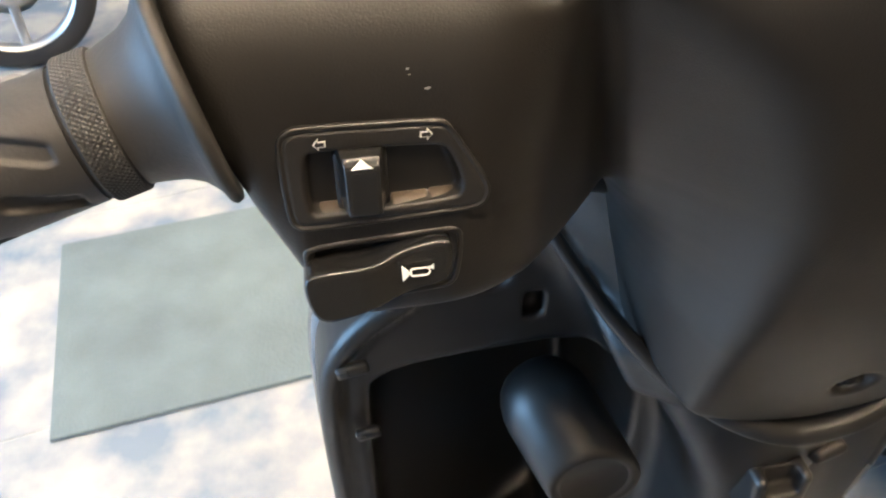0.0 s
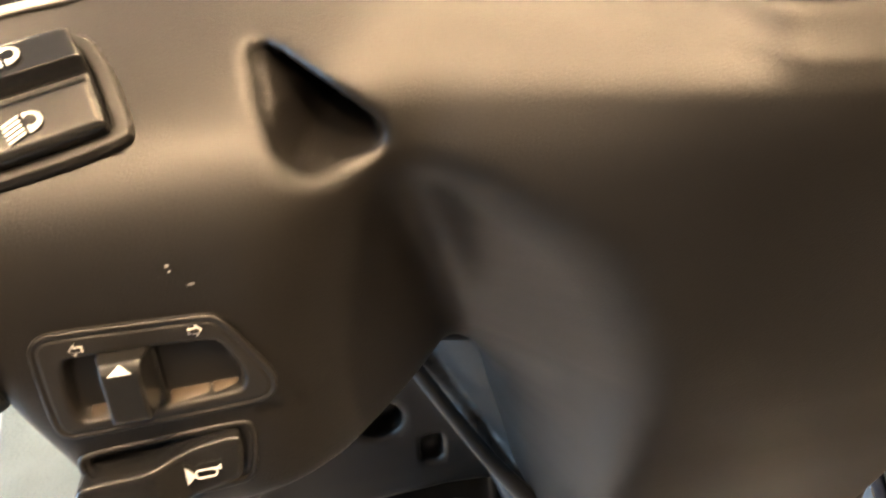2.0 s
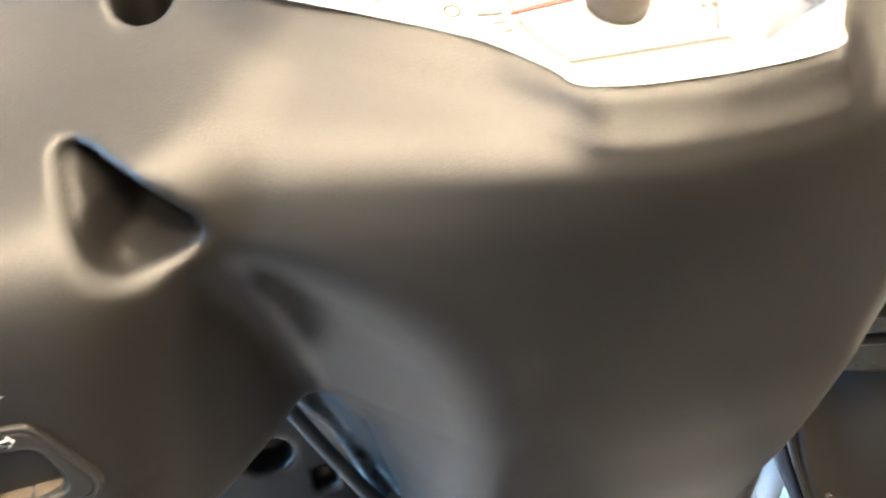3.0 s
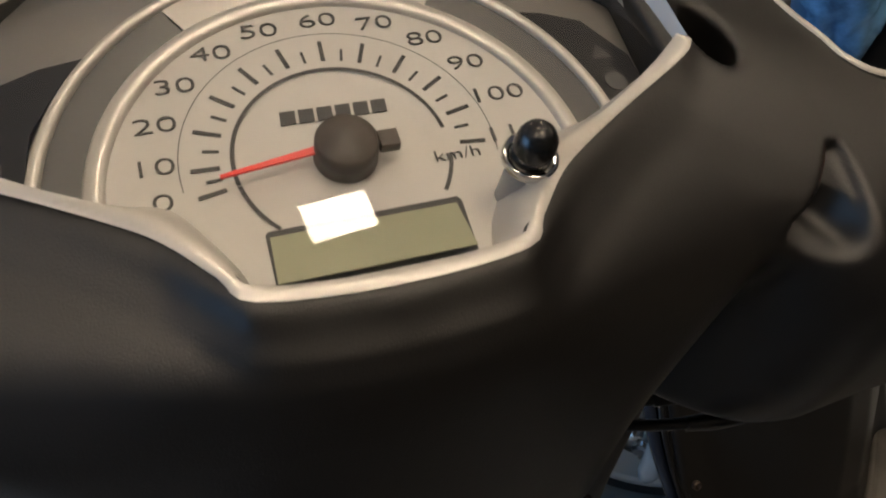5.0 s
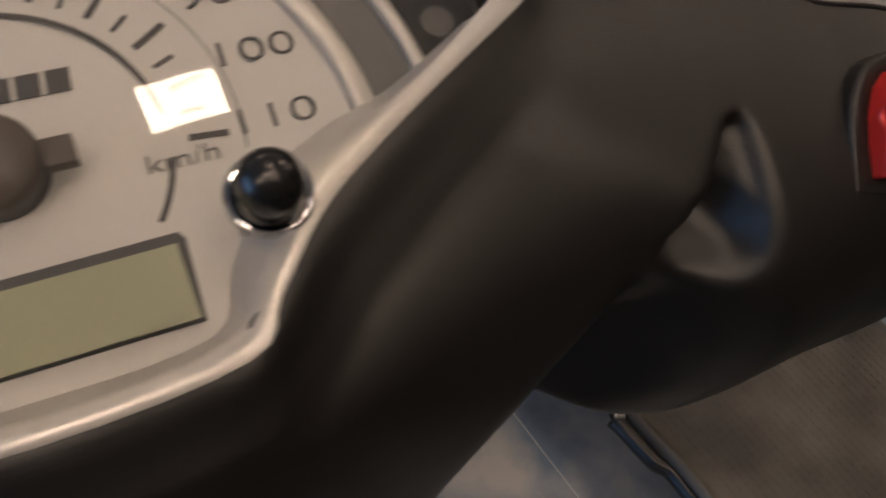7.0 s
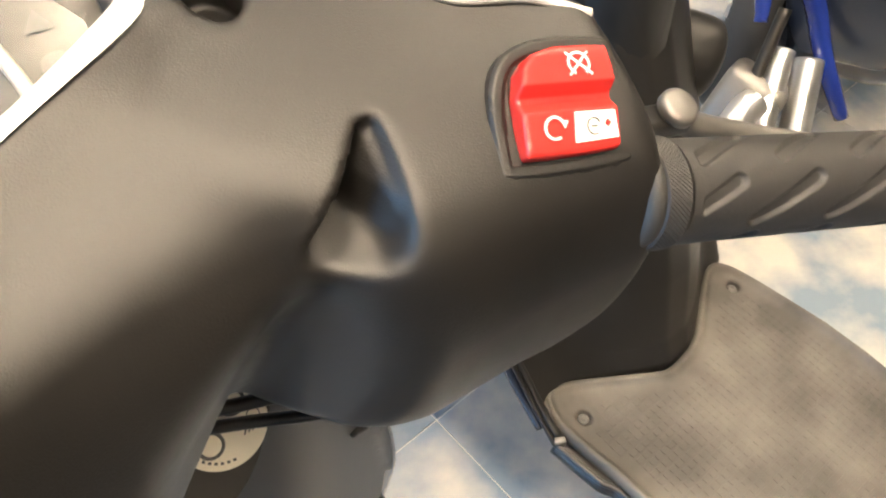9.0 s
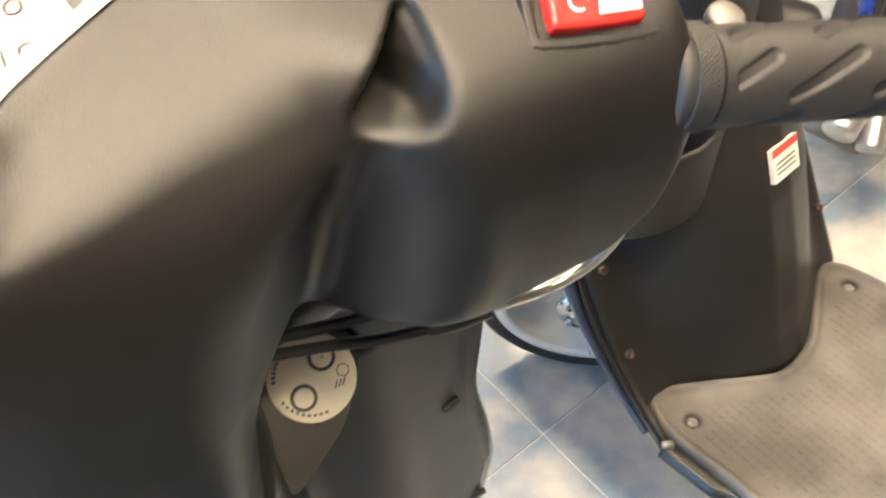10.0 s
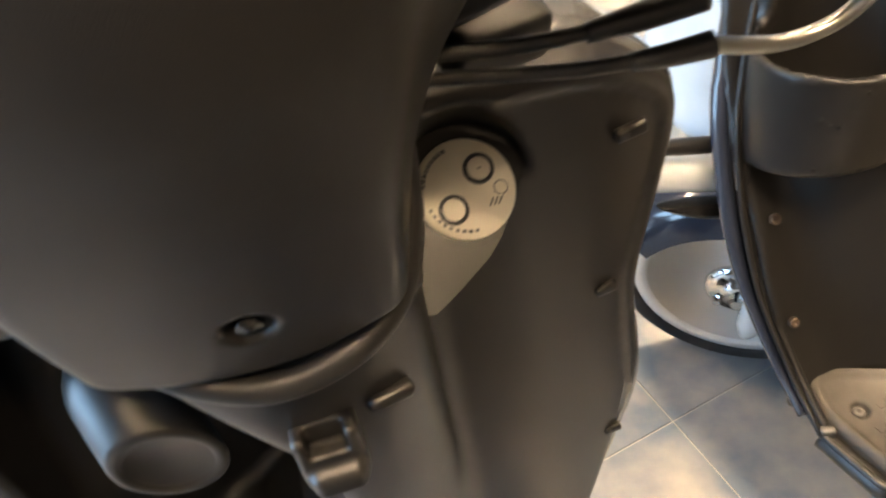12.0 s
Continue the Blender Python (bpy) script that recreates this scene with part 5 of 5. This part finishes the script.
nown(part("fork_end", tube_bm([(0.536, 0.430, 0.262), (0.528, 0.412, 0.223), (0.520, 0.405, 0.180), (0.515, 0.405, 0.160)], [0.012, 0.0165, 0.0175, 0.009], 16), PALE_PAINT, None, "pale blue grey fork end"))
for k in range(5):
    nown(part("hub_bolt", lathe_bm([(0.0001, 0.050), (0.0050, 0.050), (0.0062, 0.046), (0.0062, 0.038)], 6, axle @ pose(0.033 * math.cos(k * 1.2566), 0.033 * math.sin(k * 1.2566), 0)), CHROME, None, "bright hub bolt", smooth=False))
bm = band_bm([(0.188, -0.062), (0.200, -0.050), (0.206, 0.0), (0.200, 0.050), (0.184, 0.066), (0.150, 0.072)], 30, 150, axle, n=40)
nown(part("mudguard", bm, GUARD_PAINT, None, "dark blue grey front mudguard"))
nown(nets("front_cowl", lambda x, y, z: rbox(x, y, z, 0.60, 0.62, 0.55, 0.13, 0.10, 0.18, 0.07), (0.45, 0.50, 0.34), (0.75, 0.74, 0.75), 0.012, PALE_PAINT, None, "pale glossy front cowl"))
nown(nets("fender_panel", lambda x, y, z: rbox(x, y, z + 0.30 * (x - 0.42), 0.425, 0.450, 0.452, 0.085, 0.030, 0.022, 0.020), (0.32, 0.41, 0.38), (0.53, 0.49, 0.52), 0.005, PALE_PAINT, None, "pale glossy fender panel in protective film"))
nown(part("fender_edge", tube_bm([(0.335, 0.440, 0.512), (0.40, 0.432, 0.503), (0.48, 0.440, 0.478)], [0.006, 0.010, 0.010], 14), CABLE, None, "black rubber fender edge"))
bm = bmesh.new()
bmesh.ops.create_uvsphere(bm, u_segments=32, v_segments=20, radius=1.0)
for v in bm.verts:
    v.co = Vector((0.062 * v.co.x, 0.016 * v.co.y, 0.019 * v.co.z * (0.62 + 0.38 * v.co.x)))
bmesh.ops.transform(bm, matrix=pose(0.435, 0.425, 0.408, 0, 20), verts=bm.verts)
nown(part("turn_lamp", bm, GLOSS_BLACK, None, "dark glossy drop shaped turn lamp"))
nown(part("under_body", box_bm(0.30, 0.55, 0.12, 0.03, m=NB @ pose(0.02, -0.35, 0.165)), PLASTIC_SMOOTH, None, "dark underbody"))
rear = NB @ pose(0, -0.95, 0.2, 0, 90)
wheel_parts(neighbour, rear, 0.2, 0.09, 0.13)
nown(nets("seat_body", lambda x, y, z: rbox(x, y, z, 0, -0.92, 0.48, 0.16, 0.36, 0.20, 0.06), (-0.2, -1.32, 0.25), (0.2, -0.52, 0.72), 0.02, BODY_PAINT, None, "dark body under the seat", m=NB))
nown(nets("seat", lambda x, y, z: rbox(x, y, z, 0, -0.90, 0.70, 0.15, 0.36, 0.05, 0.04), (-0.2, -1.3, 0.63), (0.2, -0.5, 0.77), 0.015, RUBBER, None, "black vinyl seat", m=NB))

# blue plastic wrap that hangs from its mirror
wrap = bmesh.new()
bmesh.ops.create_icosphere(wrap, subdivisions=4, radius=0.05)
for v in wrap.verts:
    k = 0.55 + 0.45 * min(max((v.co.z + 0.05) / 0.07, 0), 1)
    v.co = Vector((v.co.x * k, v.co.y * k, v.co.z * 1.9)) * (1 + 0.35 * noise.noise(v.co * 30) + 0.18 * noise.noise(v.co * 80))
bmesh.ops.transform(wrap, matrix=pose(0.545, 0.405, 0.93), verts=wrap.verts)
nown(part("plastic_wrap", wrap, BLUE_WRAP, None, "crumpled pale blue protective plastic wrap"))

# ---------- other vehicles ----------
def motorcycle(m, body_mat, label, guard=True):
    """A motorcycle, front wheel at the origin of m, facing along +y of m."""
    bike = new("motorcycle")
    bike.matrix_world = m
    tagged(bike, label, "motorcycle")
    r = 0.30

    def hold(name, bm, mat, lab="", smooth=True):
        ob = part(name, bm, mat, bike, lab, smooth)
        return ob

    for name, y in (("front", 0.0), ("rear", -1.28)):
        ax_m = pose(0, y, r, 0, 90)
        w = 0.045
        tyre = hold("tyre", lathe_bm([(0.225, -w * 0.7), (r * 0.92, -w), (r * 0.985, -w * 0.5), (r, 0), (r * 0.985, w * 0.5), (r * 0.92, w), (0.225, w * 0.7), (0.225, -w * 0.7)], 56, ax_m), TYRE, "black motorcycle tyre")
        hold("rim", lathe_bm([(0.232, -w * 0.7), (0.232, w * 0.7), (0.215, w * 0.6), (0.205, 0), (0.215, -w * 0.6), (0.232, -w * 0.7)], 56, ax_m), ALLOY, "silver rim")
        hold("hub", lathe_bm([(0.0001, -0.07), (0.03, -0.07), (0.05, -0.05), (0.05, 0.05), (0.03, 0.07), (0.0001, 0.07)], 28, ax_m), ALLOY, "silver hub")
        hold("brake_disc", lathe_bm([(0.06, 0.058), (0.115, 0.058), (0.115, 0.062), (0.06, 0.062), (0.06, 0.058)], 40, ax_m), STEEL, "steel brake disc")
        for k in range(5):
            hold("spoke", box_bm(0.17, 0.035, 0.03, 0.008, m=ax_m @ pose(0, 0, 0, 0, 0, 72 * k) @ pose(0.128, 0, 0)), ALLOY, "silver cast spoke")
    for s in (-1, 1):
        hold("fork_leg", tube_bm([(s * 0.085, 0.0, 0.30), (s * 0.085, -0.14, 0.62), (s * 0.085, -0.27, 0.95)], [0.024, 0.020, 0.020], 14), STEEL, "silver fork leg")
        hold("handlebar", tube_bm([(s * 0.03, -0.30, 1.0), (s * 0.16, -0.33, 1.06), (s * 0.34, -0.42, 1.04)], [0.012, 0.012, 0.017], 12), CABLE, "black handlebar half")
        hold("mirror_stem", tube_bm([(s * 0.20, -0.36, 1.06), (s * 0.24, -0.38, 1.16), (s * 0.28, -0.40, 1.22)], 0.006, 8), CABLE, "black mirror stem")
    if guard:
        hold("mudguard", band_bm([(r + 0.02, -0.055), (r + 0.035, 0.0), (r + 0.02, 0.055)], 55, 165, pose(0, 0, r, 0, 90) @ pose(0, 0, 0, 0, 0, 90), n=28), body_mat, "glossy front mudguard")
    hold("headlamp", lathe_bm([(0.0001, -0.10), (0.05, -0.09), (0.085, -0.02), (0.09, 0.02), (0.080, 0.035), (0.0001, 0.045)], 32, framed((0, -0.20, 0.93), (0, 1, -0.1), (1, 0, 0))), CHROME, "round headlamp")
    for nm, c, s_, mat, lab in (("fuel_tank", (0, -0.60, 0.84), (0.14, 0.24, 0.13), body_mat, "glossy fuel tank"), ("seat", (0, -1.05, 0.80), (0.13, 0.32, 0.05), RUBBER, "black seat"),
                                ("engine", (0, -0.60, 0.46), (0.15, 0.22, 0.20), STEEL_DARK, "grey engine block"), ("tail", (0, -1.35, 0.80), (0.09, 0.18, 0.06), body_mat, "tail fairing")):
        hold(nm, box_bm(2 * s_[0], 2 * s_[1], 2 * s_[2], 0.7 * min(s_), 4, pose(*c)), mat, lab)
    hold("frame_tube", tube_bm([(0, -0.28, 0.92), (0, -0.36, 0.60), (0, -0.50, 0.26), (0, -0.95, 0.28), (0, -1.28, 0.30)], 0.022, 10), CABLE, "black frame tube")
    hold("exhaust", tube_bm([(0.12, -0.42, 0.45), (0.15, -0.50, 0.27), (0.16, -0.9, 0.25), (0.18, -1.4, 0.36)], [0.02, 0.025, 0.03, 0.05], 14), CHROME, "chrome exhaust")
    hold("side_stand", tube_bm([(-0.10, -0.75, 0.30), (-0.22, -0.80, 0.004)], 0.012, 8), CABLE, "black side stand")
    return bike


motorcycle(pose(-1.07, 2.14, 0, 0, 0, 105) @ Matrix.Scale(0.78, 4), DARK_BLUE, "small dark blue motorcycle with silver wheels on the floor", guard=False)
motorcycle(pose(-0.35, 4.6, 0, 0, 0, -60), RED, "red motorcycle with silver wheels on the floor")
motorcycle(pose(-0.95, 3.35, 0, 0, 0, -58), GLOSS_BLACK, "black motorcycle with silver wheels on the floor")


def blue_scooter():
    sc = thing("scooter", 1.5, 0.8, 0, "bright blue and black scooter with bare silver engine parts", "scooter")

    def put(ob):
        return keep_place(ob, sc)

    put(part("side_panel", tube_bm([(1.17, 0.62, 0.40), (1.20, 0.66, 0.46), (1.27, 0.665, 0.455), (1.31, 0.63, 0.40), (1.33, 0.57, 0.30), (1.36, 0.50, 0.20)], [0.012, 0.018, 0.02, 0.02, 0.018, 0.014], 10), DARK_BLUE, None, "bright blue bent side panel"))
    for k, (a, b, r) in enumerate((((1.13, 0.50, 0.21), (1.24, 0.60, 0.33), 0.022), ((1.20, 0.47, 0.18), (1.30, 0.58, 0.30), 0.028), ((1.09, 0.54, 0.24), (1.16, 0.56, 0.27), 0.03))):
        put(part("engine_tube", tube_bm([a, [(p + q) / 2 + 0.006 for p, q in zip(a, b)], b], r, 14), ALLOY, None, "bare silver engine tube"))
    put(part("engine_block", box_bm(0.13, 0.12, 0.14, 0.02, 3, pose(1.19, 0.60, 0.22, 12, 25, 30)), STEEL_DARK, None, "grey engine block"))
    put(part("shock_absorber", tube_bm([(1.16, 0.58, 0.26), (1.24, 0.63, 0.40)], 0.012, 10), PLASTIC_SMOOTH, None, "dark shock absorber"))
    def rear(x, y, z):
        u = (x - 1.72) * 0.8 + (y - 0.80) * 0.6
        v = (y - 0.80) * 0.8 - (x - 1.72) * 0.6
        shell = rbox(u, v * (1 + 0.35 * abs(u)), z - 0.22 * u, 0.02, 0, 0.50, 0.38, 0.20, 0.20, 0.14)
        skirt = rbox(u, v, z, -0.20, 0, 0.36, 0.16, 0.17, 0.20, 0.11)
        return smin(shell, skirt, 0.08)

    put(nets("rear_body", rear, (1.20, 0.30, 0.10), (2.20, 1.34, 0.92), 0.02, GUARD_PAINT, None, "dark painted rear body"))
    put(part("seat", box_bm(0.62, 0.26, 0.10, 0.045, 4, pose(1.74, 0.815, 0.735) @ pose(0, 0, 0, 0, 0, 36.87) @ pose(0, 0, 0, 0, -12, 0)), PLASTIC_SMOOTH, None, "black padded seat"))
    wheel_parts(sc, framed((1.42, 0.82, 0.21), (-0.6, 0.8, 0), (0, 0, 1)), 0.21, 0.09, 0.13)
    wheel_parts(sc, framed((2.05, 1.045, 0.2), (-0.6, 0.8, 0), (0, 0, 1)), 0.20, 0.09, 0.13)
    return sc


blue_scooter()

# ---------- floor, mat and room ----------
TILE, GRID = 0.60, pose(0.4205, 0.40, 0, 0, 0, 12.5)
base = tagged(part("floor", box_bm(8.4, 7.5, 0.06, m=pose(0, 2.2, -0.0318)), GROUT, smooth=False), "pale tiled showroom floor", "floor", kind="structure")
tile_bm = box_bm(TILE - 0.0025, TILE - 0.0025, 0.008, 0.0006, 1)
tile_mesh = bpy.data.meshes.new("tile")
tile_bm.to_mesh(tile_mesh)
tile_bm.free()
tile_mesh.materials.append(FLOOR)
for i in range(-7, 8):
    for j in range(-8, 9):
        p = GRID @ Vector(((i + 0.5) * TILE, (j + 0.5) * TILE, 0))
        if abs(p.x) < 3.9 and -1.2 < p.y < 5.6:
            o = new("tile", tile_mesh)
            o.matrix_world = GRID @ pose((i + 0.5) * TILE, (j + 0.5) * TILE, -0.004)
            o.parent = base
tagged(part("floor_mat", box_bm(1.15, 0.535, 0.010, 0.004, 2, pose(-0.218, 1.068, 0.0055, 0, 0, 8.5)), MAT, smooth=False), "grey green rubber mat lying on the floor tiles", "mat")
tagged(part("wheel_ramp", box_bm(0.95, 0.34, 0.05, 0.02, 3, pose(-0.66, 1.80, 0.0255, 0, 0, 10)), RAMP, smooth=True), "low dark blue grey rubber ramp on the floor", "ramp")

# south and east walls are unseen, added dark to dim reflections on front faces
walls = (("wall_north", (0.9, 5.85, 1.45), (6.4, 0.2, 2.9)), ("wall_south", (0, -1.45, 1.45), (8.2, 0.2, 2.9)), ("wall_east", (4.1, 2.2, 1.45), (0.2, 7.1, 2.9)))
for name, c, s_ in walls:
    tagged(part(name, box_bm(*s_, m=pose(*c)), WALL if name == "wall_north" else DARK_WALL, smooth=False), "plain painted showroom wall" if name == "wall_north" else "unseen dark wall added to cut bounce light", "wall", kind="structure")
# west wall with a wide window, and the open shop front in the north wall
for name, c, s_ in (("wall_west_sill", (-4.1, 2.2, 0.125), (0.2, 7.1, 0.25)), ("wall_west_head", (-4.1, 2.2, 2.75), (0.2, 7.1, 0.3)), ("wall_north_head", (-3.15, 5.85, 2.75), (1.7, 0.2, 0.3))):
    tagged(part(name, box_bm(*s_, m=pose(*c)), WALL, smooth=False), "plain painted showroom wall", "wall", kind="structure")
ceiling = tagged(part("ceiling", box_bm(8.4, 7.5, 0.1, m=pose(0, 2.2, 2.95)), CEILING, smooth=False), "white suspended ceiling", "ceiling", kind="structure")
outside = tagged(part("ground", box_bm(60, 60, 0.1, m=pose(-20, 25, -0.13)), WALL, smooth=False), "pale sunlit ground outside the shop", "ground", kind="structure")


def ceiling_lamp(x, y, turn_):
    lamp = thing("ceiling_light", x, y, 2.9, "small rectangular ceiling light, lit warm white", "ceiling light", "ceiling lights")
    body = part("frame", box_bm(0.29, 0.20, 0.03, 0.004, m=pose(0, 0, -0.014)), WALL, lamp, "white lamp frame", smooth=False)
    part("diffuser", box_bm(0.25, 0.16, 0.004, m=pose(0, 0, -0.031)), LAMP, lamp, "glowing white diffuser", smooth=False)
    lamp.rotation_euler = (0, 0, radians(turn_))
    return lamp


first = ceiling_lamp(0.245, 0.570, 7)
# unseen copies: some placed from highlights, the others added as fill light
for x, y in ((-0.30, -0.45), (0.60, -0.40), (0.62, -1.12), (-1.05, -0.75), (2.9, 0.3), (1.75, 0.75), (0.05, 2.1), (-1.45, 1.95), (1.6, 2.3)):
    copy_thing(first, pose(x, y, 2.9, 0, 0, 7))
